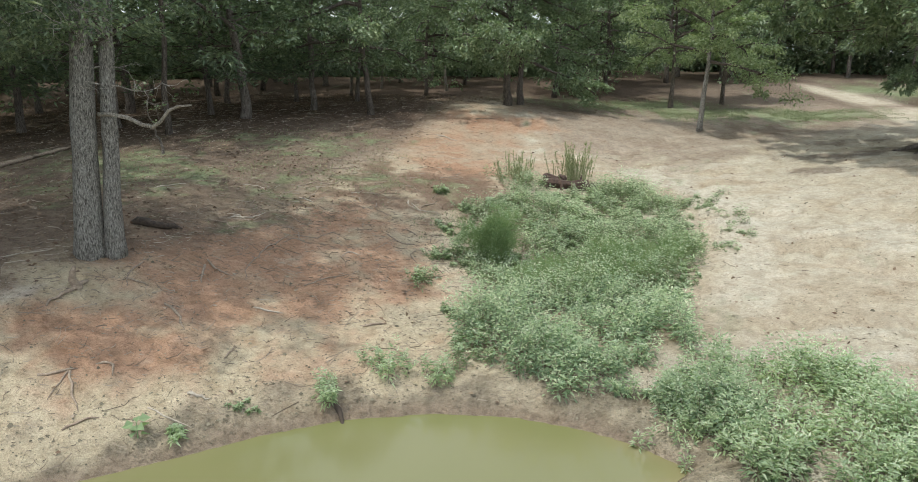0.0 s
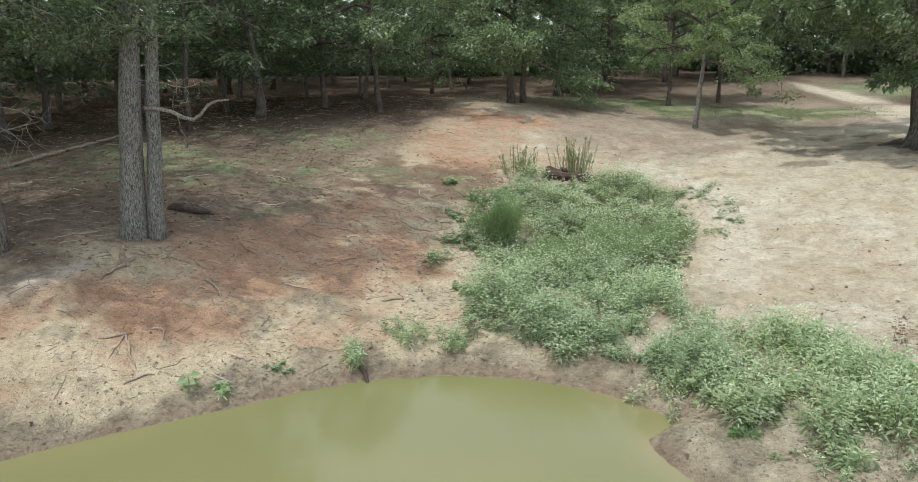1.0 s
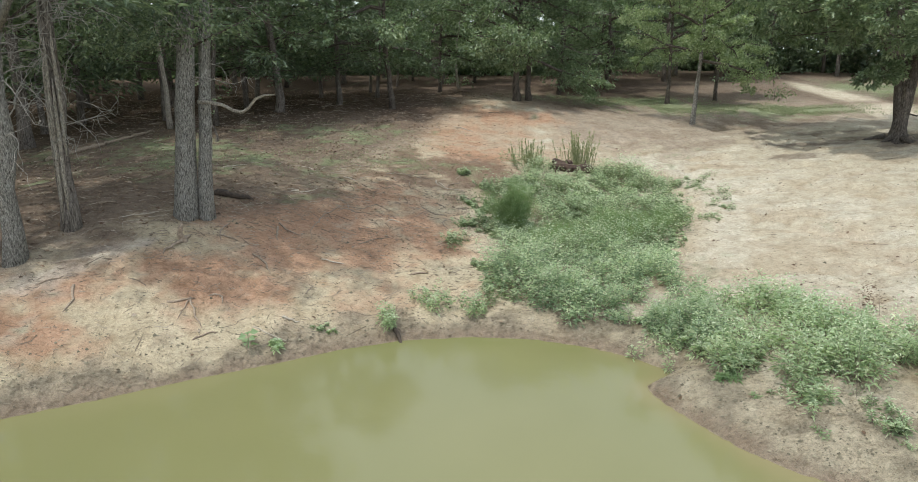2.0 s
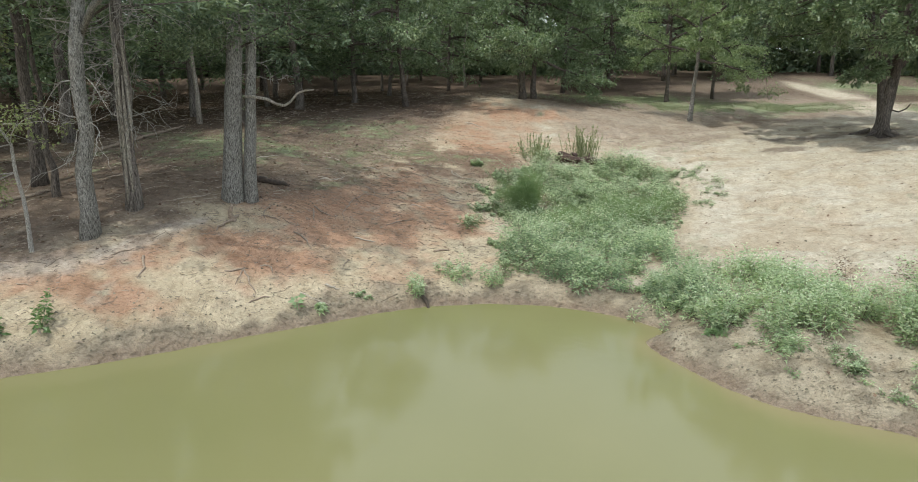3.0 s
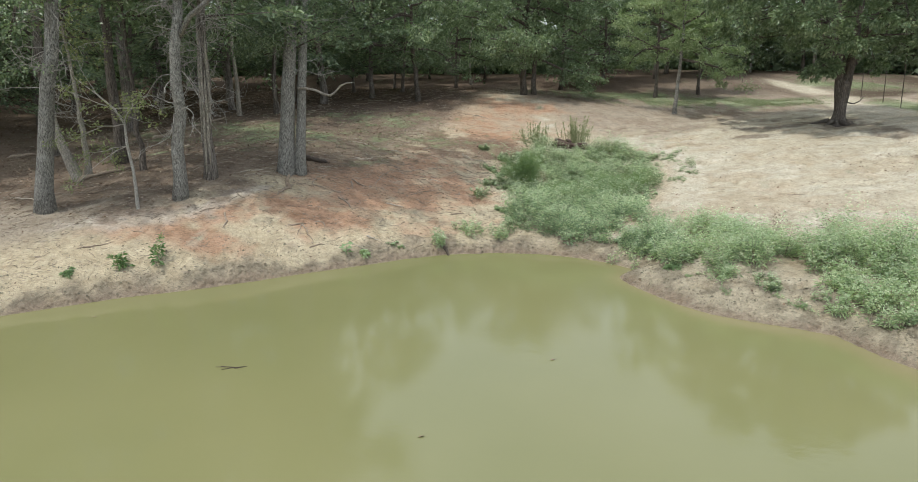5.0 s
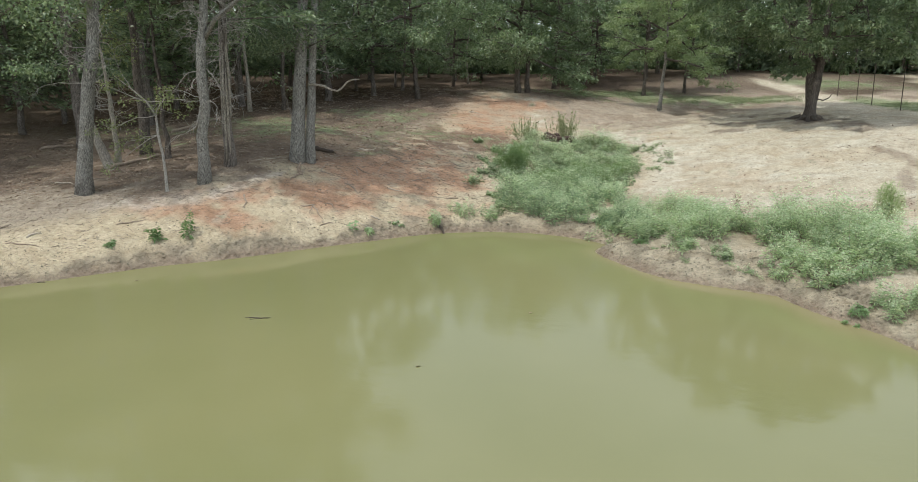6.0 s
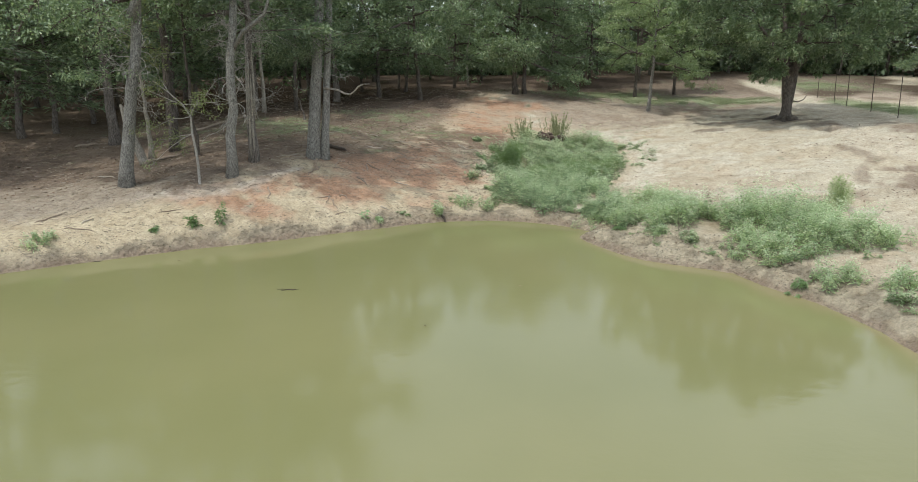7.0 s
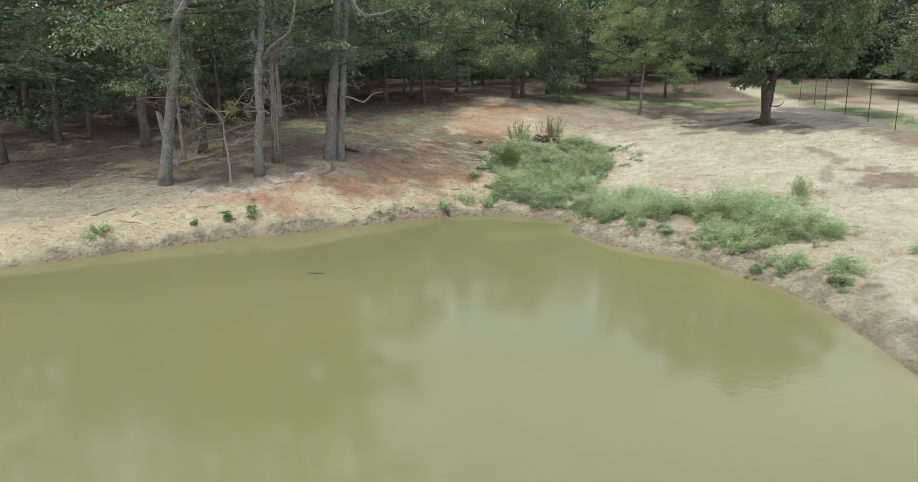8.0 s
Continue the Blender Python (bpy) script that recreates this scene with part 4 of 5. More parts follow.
shoots(bank_z, (-0.7, -0.2, 2.75), (0.55, 0.35, 0.16), 500, 18, LEAF_OAK, "leafy_spray", "", 0.08)
arching_sapling(-8.0, 9.1)
tree("oak_tree", -10.55, 11.8, "young oak with a pale stem and yellowing leaves", 5.0, 0.08, 3.3, 1.1, 8, 36, lean=(-0.05, 0.05), bark=BARK_PALE, sides=9, leaf=0.07, per=16, leafage=LEAF_YELLOW)
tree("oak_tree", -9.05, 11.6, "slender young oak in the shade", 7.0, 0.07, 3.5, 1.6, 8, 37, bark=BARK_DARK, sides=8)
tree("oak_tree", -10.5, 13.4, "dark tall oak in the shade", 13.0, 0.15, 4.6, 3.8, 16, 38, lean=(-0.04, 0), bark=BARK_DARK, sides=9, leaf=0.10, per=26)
# Two trees with trunks out of view, added to shade the left ground.
tree("cedar_tree", -18.6, 9.0, "broad tall cedar at the edge of the wood", 13.5, 0.24, 3.4, 4.8, 60, 54, "cedar", sides=10)
tree("cedar_tree", -17.4, 12.6, "tall cedar at the edge of the wood", 13.0, 0.2, 3.2, 4.2, 56, 55, "cedar", sides=10)
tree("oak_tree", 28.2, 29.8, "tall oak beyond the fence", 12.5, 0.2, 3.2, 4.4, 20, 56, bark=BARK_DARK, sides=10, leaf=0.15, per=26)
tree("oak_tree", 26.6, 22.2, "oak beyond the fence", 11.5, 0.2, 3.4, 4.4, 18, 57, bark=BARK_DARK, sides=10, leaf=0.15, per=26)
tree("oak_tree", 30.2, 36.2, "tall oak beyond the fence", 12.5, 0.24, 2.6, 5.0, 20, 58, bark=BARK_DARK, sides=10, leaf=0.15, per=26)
tree("cedar_tree", -13.6, 15.5, "dark tall cedar in the shade", 13.5, 0.18, 3.0, 4.0, 56, 51, "cedar", sides=9, dead=8)
tree("cedar_tree", -13.0, 18.8, "tall dark cedar in the shade", 13.0, 0.18, 3.0, 3.6, 60, 52, "cedar", sides=9)
tree("oak_tree", -8.7, 21.7, "thin tall oak in the shade", 12.5, 0.09, 4.0, 3.6, 16, 53, bark=BARK_DARK, sides=8, leaf=0.14, per=24)


def snag(x, y):
    """A leaning bleached stump of a broken tree."""
    rng = np.random.default_rng(35)
    ob = thing("broken_trunk", on_ground(x, y), "pale leaning broken tree trunk without leaves", "dead tree")
    line = np.array([(0.05, 0, -0.2), (0, 0, 0), (-0.12, 0, 0.35), (-0.26, 0.02, 0.75), (-0.40, 0.03, 1.2), (-0.46, 0.04, 1.55), (-0.55, 0.04, 1.72)])
    heap = Heap()
    heap.add(*tube(line, [0.17, 0.15, 0.125, 0.11, 0.10, 0.09, 0.03], 10, 0.05, rng))
    heap.make("trunk", BARK_PALE, ob, smooth=True)
    return ob


snag(-10.6, 11.45)

# trees along the edge of the wood
WOOD_GROUP = "trees of the wood"
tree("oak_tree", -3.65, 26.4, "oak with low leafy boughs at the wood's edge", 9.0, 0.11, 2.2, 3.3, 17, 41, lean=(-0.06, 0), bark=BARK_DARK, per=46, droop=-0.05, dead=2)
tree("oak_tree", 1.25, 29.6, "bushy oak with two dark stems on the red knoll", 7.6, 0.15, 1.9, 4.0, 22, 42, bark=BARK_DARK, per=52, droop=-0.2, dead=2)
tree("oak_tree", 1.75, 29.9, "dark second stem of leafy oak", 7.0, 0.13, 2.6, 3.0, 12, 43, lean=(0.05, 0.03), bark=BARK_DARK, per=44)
tree("elm_tree", 7.75, 26.4, "slim grey elm with airy light green leaves", 9.0, 0.09, 2.3, 2.7, 20, 44, lean=(0.0, 0), bark=BARK_OAK, leaf=0.09, per=52, droop=-0.10, flat=0.28, leafage=LEAF_ELM)
tree("elm_tree", 8.3, 32.2, "small dark stem among grass", 7.0, 0.10, 2.2, 2.4, 12, 45, bark=BARK_DARK, per=56, droop=-0.12, flat=0.3, leafage=LEAF_ELM)
tree("elm_tree", 10.8, 33.2, "slim young elm beyond the grass", 7.5, 0.09, 2.4, 2.6, 12, 46, bark=BARK_DARK, per=56, droop=-0.12, flat=0.3, leafage=LEAF_ELM)
tree("oak_tree", -1.45, 36.0, "thin pale-stemmed young oak", 7.5, 0.07, 3.2, 1.8, 9, 47, bark=BARK_PALE, per=36)
tree("oak_tree", -3.2, 45.5, "tall pale-trunked oak inside the wood", 12.0, 0.24, 4.0, 3.5, 12, 48, bark=BARK_PALE, per=30)
tree("oak_tree", -9.9, 21.0, "thin pale-stemmed oak in the shade", 12.0, 0.08, 4.2, 3.2, 14, 49, bark=BARK_PALE, sides=7, leaf=0.14, per=24)
tree("sapling", -7.7, 18.9, "thin bare pole-like sapling", 1.6, 0.035, 1.2, 0.3, 2, 50, bark=BARK_CEDAR, sides=6, per=3)

protos = {
    "cedar": [
        tree("cedar_tree", -5.9, 27.6, "dark cedar with feathery hanging boughs", 10.5, 0.11, 1.3, 3.2, 60, 61, "cedar", group=WOOD_GROUP, sides=8),
        tree("cedar_tree", -9.2, 26.2, "dark cedar with feathery hanging boughs", 9.5, 0.10, 1.1, 3.3, 58, 62, "cedar", group=WOOD_GROUP, sides=8),
        tree("cedar_tree", -17.7, 16.5, "dark cedar with feathery hanging boughs", 11.5, 0.14, 1.6, 3.6, 62, 63, "cedar", group=WOOD_GROUP, sides=8)],
    "oak": [
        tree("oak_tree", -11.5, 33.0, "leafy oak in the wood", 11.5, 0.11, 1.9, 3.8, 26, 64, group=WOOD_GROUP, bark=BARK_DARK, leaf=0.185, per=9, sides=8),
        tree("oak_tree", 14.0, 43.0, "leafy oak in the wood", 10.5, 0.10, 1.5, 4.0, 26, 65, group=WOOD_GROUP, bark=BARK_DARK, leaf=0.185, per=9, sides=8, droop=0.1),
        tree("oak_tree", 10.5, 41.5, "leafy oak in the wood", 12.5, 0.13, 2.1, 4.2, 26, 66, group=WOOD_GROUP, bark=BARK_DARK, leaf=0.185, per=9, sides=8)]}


def plant_wood():
    """The wood behind the clearing, closing in on both sides."""
    rng = np.random.default_rng(7)
    taken = [(-11.5, 33.0), (14.0, 43.0), (-5.9, 27.6), (-9.2, 26.2), (-17.7, 16.5), (10.5, 41.5), (-3.2, 45.5), (-1.45, 36), (8.3, 32.2), (10.8, 33.2), (1.5, 29.7), (-3.65, 26.4)]
    fixed = [(-7.6, 25.2, "cedar"), (-10.9, 23.0, "cedar"), (-4.8, 30.4, "cedar"), (-13.6, 20.6, "cedar"), (-2.2, 33.2, "oak"), (3.6, 34.5, "oak"), (-2.3, 38.5, "cedar"), (-4.2, 40.5, "oak"), (-2.8, 43.5, "cedar"), (-0.6, 39.5, "oak"), (4.2, 38.2, "oak"), (6.6, 41.0, "oak"), (1.8, 42.5, "cedar"), (-16.9, 17.4, "cedar"), (-16.4, 19.2, "cedar"), (-13.5, 22.5, "cedar"), (-12.3, 26.8, "cedar"), (-7.3, 30.5, "cedar"), (-20.5, 19, "cedar"),
             (19, 48, "cedar"), (15.5, 45.5, "oak"), (23.5, 49.5, "oak"), (27.5, 47.5, "cedar"), (36, 46, "oak"), (39, 40, "oak"), (21, 53, "cedar"), (17, 51.5, "oak"), (26, 54, "cedar"), (12.5, 46.5, "cedar"), (35, 33, "cedar"), (34, 52, "cedar"), (34, 44.5, "cedar"), (38, 47, "cedar"), (36, 51, "oak"), (40.5, 53, "oak"), (37, 58, "oak"), (43, 58, "cedar"), (32, 55, "oak"), (25.6, 30.5, "cedar"), (29.5, 35.5, "cedar"), (32.5, 41, "cedar"), (22.5, 45.5, "cedar"), (29.0, 50, "oak"), (-21.5, 13.0, "cedar"), (-22, 16, "oak")]
    spots = list(fixed)
    for _ in range(1500):
        x, y = (rng.uniform(-34, -4), rng.uniform(22, 44)) if len(spots) < 50 else (rng.uniform(-46, 52), rng.uniform(14, 66))
        front = np.interp(x, [-46, -25, -19, -15, -11, -6, -2, 3, 7, 12, 16, 21, 30, 52], [10, 10, 14, 19, 24.5, 29, 34, 35, 38, 42, 45, 45, 36, 30])
        if y < front or abs(y - front) > 24 or (x > 17 and y < 46 and x < 34):
            continue
        if x > 14 and abs(y - np.interp(x, [14, 30, 60], [49, 58, 66])) < 2.2:
            continue
        gap = 2.3 + 0.06 * (y - front)
        if all((x - a) ** 2 + (y - b) ** 2 > gap * gap for a, b, *_ in spots + taken):
            spots.append((x, y, "cedar" if rng.random() < (0.8 if x < -4 else 0.45) else "oak"))
        if len(spots) >= 132:
            break
    for x, y, kind in spots:
        proto = protos[kind][rng.integers(3)]
        turn, size = rng.uniform(0, 6.28), rng.uniform(0.85, 1.15)
        if -0.15 < x / (y + 7) < 0.2:
            size *= 0.74
        m = Matrix.Translation(on_ground(x, y)) @ Matrix.Rotation(turn, 4, "Z") @ Matrix.Diagonal((size, size, size * rng.uniform(0.92, 1.1), 1))
        copy_thing(proto, m)


plant_wood()


def far_wood():
    """The unbroken mass of foliage far behind."""
    rng = np.random.default_rng(8)
    n = 42000
    a = rng.uniform(-1.25, 1.25, n)
    r = rng.uniform(57, 80, n)
    x, y = r * np.sin(a), r * np.cos(a) - 3
    top = 17 + 4 * fbm(x, y, 0.12, 3, 3)
    z = 2.2 + top * rng.random(n) ** 1.2
    m = 20000
    a2, r2 = rng.uniform(-1.25, 0.12, m), rng.uniform(47, 54, m)
    x2, y2 = r2 * np.sin(a2), r2 * np.cos(a2) - 1
    keep = (np.abs(x2 - np.interp(y2, [30, 50, 60], [45, 21, 30])) > 7) | (x2 < 10)
    x, y, z = np.r_[x, x2[keep]], np.r_[y, y2[keep]], np.r_[z, 2.2 + 3.5 * rng.random(keep.sum()) ** 1.2]
    a3, r3 = rng.uniform(0.10, 0.58, 26000), rng.uniform(55, 60, 26000)
    size = np.r_[rng.uniform(0.5, 0.95, len(x)), rng.uniform(0.22, 0.42, 26000)]
    x, y, z = np.r_[x, r3 * np.sin(a3)], np.r_[y, r3 * np.cos(a3)], np.r_[z, 2.4 + 6 * rng.random(26000) ** 1.2]
    n = len(x)
    heap = Heap()
    heap.add(*leaves(np.stack([x, y, z], 1), rng.normal(0, 1, (n, 3)), size, size * 0.6, rng))
    ob = heap.make("far_wood", LEAF_CEDAR)
    return tagged(ob, "dense far wood of dark green trees", "wood", kind="stuff")


far_wood()


# ---- weeds on the bank ----
def inside(poly, x, y):
    c = np.zeros(x.shape, bool)
    for (ax, ay), (bx, by) in zip(poly, poly[1:] + poly[:1]):
        c ^= ((ay > y) != (by > y)) & (x < (bx - ax) * (y - ay) / ((by - ay) or 1e-9) + ax)
    return c


def scatter(poly, spacing, rng, ragged=0.0):
    p = np.array(poly)
    n = int(np.prod(np.ptp(p, 0)) / spacing ** 2)
    x, y = (rng.uniform(p[:, k].min(), p[:, k].max(), n) for k in (0, 1))
    wob = ragged * (fbm(x, y, 1.1, 3, 55) - 0.5) * 2
    keep = inside(poly, x + wob, y + wob * 0.7)
    return x[keep], y[keep]


def weed_arrays(x, y, z, tall, rng, per=34, leaf=0.075, width=0.25, spread=0.16, stems=3):
    """Leaves spiralling up leaning stems for many plants at once: heaps of leaves, of young tip leaves and of stems."""
    lf, tp, st = Heap(), Heap(), Heap()
    n = len(x)
    plant = np.repeat(np.arange(n), stems)
    lean = rng.normal(0, 0.33, (len(plant), 2))
    height = np.repeat(tall, stems) * rng.uniform(0.6, 1.1, len(plant))
    foot = np.stack([x[plant], y[plant], z[plant]], 1) + np.c_[rng.normal(0, 0.05, (len(plant), 2)), np.full(len(plant), -0.02)]
    k = np.repeat(np.arange(len(plant)), per)
    s = np.tile((np.arange(per) + 0.5) / per, len(plant)) ** 0.75
    s = np.clip(0.12 + 0.88 * s + rng.normal(0, 0.03, len(s)), 0, 1.02)
    at = foot[k] + np.c_[lean[k] * (height[k] * s ** 1.4)[:, None], height[k] * s]
    az = np.tile(np.arange(per) * 2.4, len(plant)) + rng.normal(0, 0.4, len(k))
    way = np.stack([np.cos(az), np.sin(az), 0.25 + 1.1 * (s - 0.45)], 1) + rng.normal(0, 0.22, (len(k), 3))
    out = spread * (1.1 - 0.85 * s) * rng.uniform(0.1, 1.0, len(k)) * np.minimum(height[k] / 0.4, 1)
    at = at + way * (1, 1, 0.2) * out[:, None]
    size = leaf * rng.uniform(0.6, 1.25, len(k)) * (1.15 - 0.45 * s)
    broad = size * width * rng.uniform(0.8, 1.3, len(k))
    top = s > 0.74
    for heap, m in ((lf, ~top), (tp, top)):
        heap.add(*leaves(at[m], way[m], size[m], broad[m], rng, 0.22, 0.3))
    tip = foot + np.c_[lean * height[:, None], height]
    side = unit(np.c_[rng.normal(0, 1, (len(plant), 2)), np.zeros(len(plant))]) * 0.005
    v = np.stack([foot - side, foot + side, tip], 1).reshape(-1, 3)
    st.add(v, np.arange(len(plant) * 3).reshape(-1, 3))
    return lf, tp, st


UPPER = [(0.2, 13.0), (-0.35, 14.0), (-0.4, 15.2), (0.1, 16.7), (0.8, 17.6), (1.6, 17.9), (3.0, 18.0), (3.6, 18.6), (4.4, 17.8), (4.6, 16.7), (4.3, 15.2), (4.0, 14.3), (3.5, 13.1), (3.2, 12.3), (2.0, 12.5)]
LOWER = [(-0.45, 11.6), (0.0, 11.0), (0.25, 10.6), (1.1, 10.3), (1.7, 9.85), (2.4, 9.35), (2.8, 8.9), (3.3, 9.2), (3.3, 10.2), (3.1, 11.0), (3.25, 12.0), (3.3, 12.7), (1.6, 13.2), (0.4, 12.8)]
BAND = [(2.4, 9.35), (2.87, 8.87), (2.98, 8.2), (3.3, 8.5), (3.64, 8.7), (3.5, 8.1), (3.5, 7.5), (3.75, 7.1), (4.1, 7.25), (4.6, 7.9), (5.1, 8.0), (4.9, 6.45), (5.5, 6.6), (5.6, 5.55), (6.3, 5.4), (7.0, 5.6), (7.3, 5.0), (7.9, 5.3), (8.2, 6.2), (8.0, 7.1), (7.3, 8.3), (6.2, 8.9), (5.5, 9.3), (4.9, 9.6), (4.2, 10.3), (3.2, 10.8)]


def weed_patch(name, label, poly, spacing, tall, material, seed, mound=0.48, fill=0.05, **kw):
    """A bed of weeds that swells into separate mounds."""
    rng = np.random.default_rng(seed)
    cx, cy = scatter(poly, mound, rng, 0.3)
    size = rng.uniform(0.5, 1.35, len(cx))
    x, y = scatter(poly, spacing, rng, 0.3)
    gap = np.hypot(x[:, None] - cx, (y[:, None] - cy)) / (mound * 0.75 * size)
    near = gap.argmin(1)
    swell = np.clip(1.15 - gap.min(1), 0, 1)
    keep = rng.random(len(x)) < fill + 2.0 * swell
    x, y, swell, near = x[keep], y[keep], swell[keep], near[keep]
    rich = fbm(x, y, 0.55, 3, seed)
    lane = fbm(x, y, 1.25, 3, seed + 5)
    ok = (rng.random(len(x)) < 0.35 + fill + 2.2 * np.clip(rich - 0.3, 0, 1)) & (lane > 0.37 - 0.2 * fill)
    x, y, swell, near, rich = x[ok], y[ok], swell[ok], near[ok], rich[ok]
    h = tall * (0.55 + 0.9 * rich) * size[near] * (0.22 + 0.92 * swell ** 0.65) * rng.uniform(0.75, 1.2, len(x))
    lf, tp, st = weed_arrays(x, y, ground_height(x, y), h, rng, **kw)
    ob = lf.make(name, material)
    tagged(ob, label, "weeds", kind="stuff")
    tagged(tp.make("tip_growth", LEAF_TIP, ob), kind="stuff")
    tagged(st.make("stem_mass", TWIG, ob), kind="stuff")
    return ob


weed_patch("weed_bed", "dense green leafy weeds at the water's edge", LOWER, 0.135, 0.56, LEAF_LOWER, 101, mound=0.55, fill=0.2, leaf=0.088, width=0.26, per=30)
weed_patch("weed_bed", "green leafy weeds along the pond bank", BAND, 0.13, 0.60, LEAF_WEED, 104, mound=0.6, fill=0.12, leaf=0.088, width=0.27, per=30)
weed_patch("weed_bed", "pale flowering weeds in the damp hollow", UPPER, 0.15, 0.46, LEAF_PALE, 103, mound=0.5, fill=0.7, leaf=0.075, width=0.30, per=26)


def shrub(name, x, y, tall, wide, label, seed, material=LEAF_WEED, leaf=0.075, per=34, stems=9, group=""):
    """One bushy weed of several leaning stems."""
    rng = np.random.default_rng(seed)
    ob = thing(name, on_ground(x, y), label, "plant", group)
    px, py = rng.normal(0, wide * 0.32, stems), rng.normal(0, wide * 0.32, stems)
    z = ground_height(px + x, py + y) - ob.location.z
    lf, tp, st = weed_arrays(px, py, z, np.full(stems, tall) * rng.uniform(0.7, 1.1, stems), rng, per=per, leaf=leaf, spread=0.10, stems=2, width=0.5 if material is LEAF_UPRIGHT else 0.3)
    lf.make("leaves", material, ob)
    tagged(tp.make("tip_growth", LEAF_TIP if material in (LEAF_WEED, LEAF_PALE) else material, ob), kind="stuff")
    tagged(st.make("stem_mass", TWIG, ob), kind="stuff")
    return ob


BUSHES = "small weeds along the shore"
shore_weeds = [
        (-1.76, 10.0, 0.36, 0.18, LEAF_WEED), (-1.12, 10.5, 0.38, 0.34, LEAF_WEED), (-0.40, 10.45, 0.36, 0.24, LEAF_WEED), (-0.05, 10.95, 0.34, 0.5, LEAF_PALE),
        (-7.47, 7.2, 0.46, 0.05, LEAF_UPRIGHT), (-6.86, 7.42, 0.56, 0.06, LEAF_UPRIGHT), (-8.2, 6.75, 0.07, 0.05, LEAF_FRESH), (-10.1, 5.5, 0.30, 0.34, LEAF_WEED),
        (6.35, 4.45, 0.46, 0.56, LEAF_WEED), (7.3, 3.75, 0.46, 0.56, LEAF_WEED), (6.9, 3.2, 0.28, 0.34, LEAF_PALE), (5.75, 4.55, 0.12, 0.3, LEAF_FRESH),
        ]
hollow_weeds = [
        (4.3, 6.9, 0.22, 0.3, LEAF_PALE), (8.2, 6.1, 0.42, 0.6, LEAF_WEED), (9.3, 4.4, 0.3, 0.5, LEAF_WEED), (2.9, 8.2, 0.10, 0.12, LEAF_FRESH),
        (3.6, 7.6, 0.34, 0.3, LEAF_WEED), (5.1, 6.2, 0.3, 0.35, LEAF_WEED), (-3.25, 9.15, 0.08, 0.12, LEAF_WEED), (-2.7, 9.6, 0.07, 0.14, LEAF_PALE),
        (-0.9, 13.2, 0.28, 0.3, LEAF_PALE), (-0.35, 12.3, 0.12, 0.3, LEAF_PALE), (-0.6, 14.3, 0.16, 0.3, LEAF_PALE),
        (2.75, 9.95, 0.42, 0.7, LEAF_WEED), (2.55, 9.5, 0.34, 0.6, LEAF_WEED), (3.0, 9.45, 0.4, 0.7, LEAF_WEED), (3.2, 8.5, 0.26, 0.4, LEAF_PALE), (4.6, 17.6, 0.25, 0.4, LEAF_PALE),
        (-0.55, 15.4, 0.13, 0.3, LEAF_PALE), (-0.2, 16.6, 0.2, 0.4, LEAF_PALE), (-0.7, 17.4, 0.2, 0.2, LEAF_PALE)]
for n, (x, y, tall, wide, mat) in enumerate(shore_weeds + hollow_weeds):
    shrub("weed", x, y, tall, wide, "small leafy green weed rooted in the bank", 200 + n, mat, leaf=0.10 if mat is LEAF_UPRIGHT else 0.075, stems=(2 if mat is LEAF_UPRIGHT else 5) + int(wide * (12 if wide < 0.55 else 34)), group=BUSHES)


shrub("weed", 7.75, 8.3, 0.5, 0.42, "dark green bushy weed beside the fennel", 240, LEAF_CEDAR, stems=14)
shrub("dead_weed", 5.65, 9.95, 0.62, 0.14, "withered rust-brown weed stalk with dry leaves", 241, DEAD_LEAF, leaf=0.06, per=18, stems=4)
shrub("dead_weed", 6.6, 9.75, 0.58, 0.14, "withered rust-brown weed stalk with dry leaves", 242, DEAD_LEAF, leaf=0.06, per=18, stems=4)


def fennel(x, y, tall, wide, seed, label, count=1800, leafage=None):
    """A soft plume of thread-fine leaves."""
    rng = np.random.default_rng(seed)
    ob = thing("fennel_plant", on_ground(x, y), label, "plant")
    stalks = 16
    foot = rng.normal(0, wide * 0.38, (stalks, 2))
    height = tall * rng.uniform(0.6, 1.15, stalks) * (1 - 0.25 * np.hypot(*foot.T) / wide)
    k = rng.integers(0, stalks, count)
    s = rng.random(count) ** 0.7
    az = rng.uniform(0, 6.28, count)
    out = wide * 0.6 * np.sqrt(rng.random(count)) * (0.3 + np.sin(np.clip(s, 0, 1) * 2.6))
    base = np.stack([foot[k, 0] * (1 + 0.5 * s) + out * np.cos(az), foot[k, 1] * (1 + 0.5 * s) + out * np.sin(az), s * height[k] * (1 - 0.25 * (out / wide) ** 2)], 1)
    way = np.stack([np.cos(az) * 0.5, np.sin(az) * 0.5, np.full(count, 0.8)], 1) + rng.normal(0, 0.5, (count, 3))
    heap = Heap()
    size = rng.uniform(0.06, 0.13, count)
    heap.add(*leaves(base, way, size, size * 0.07, rng, 0.1, 0.05))
    heap.make("leaves", leafage or LEAF_FENNEL, ob)
    heap = Heap()
    for _ in range(10):
        q = rng.normal(0, wide * 0.25, 2)
        heap.add(*tube(bend((*q, 0), (*(q * 0.8), 1.0), tall * 0.9, 5, rng, 0.06), np.linspace(0.006, 0.002, 5), 3))
    tagged(heap.make("stem_mass", REED, ob), kind="stuff")
    return ob


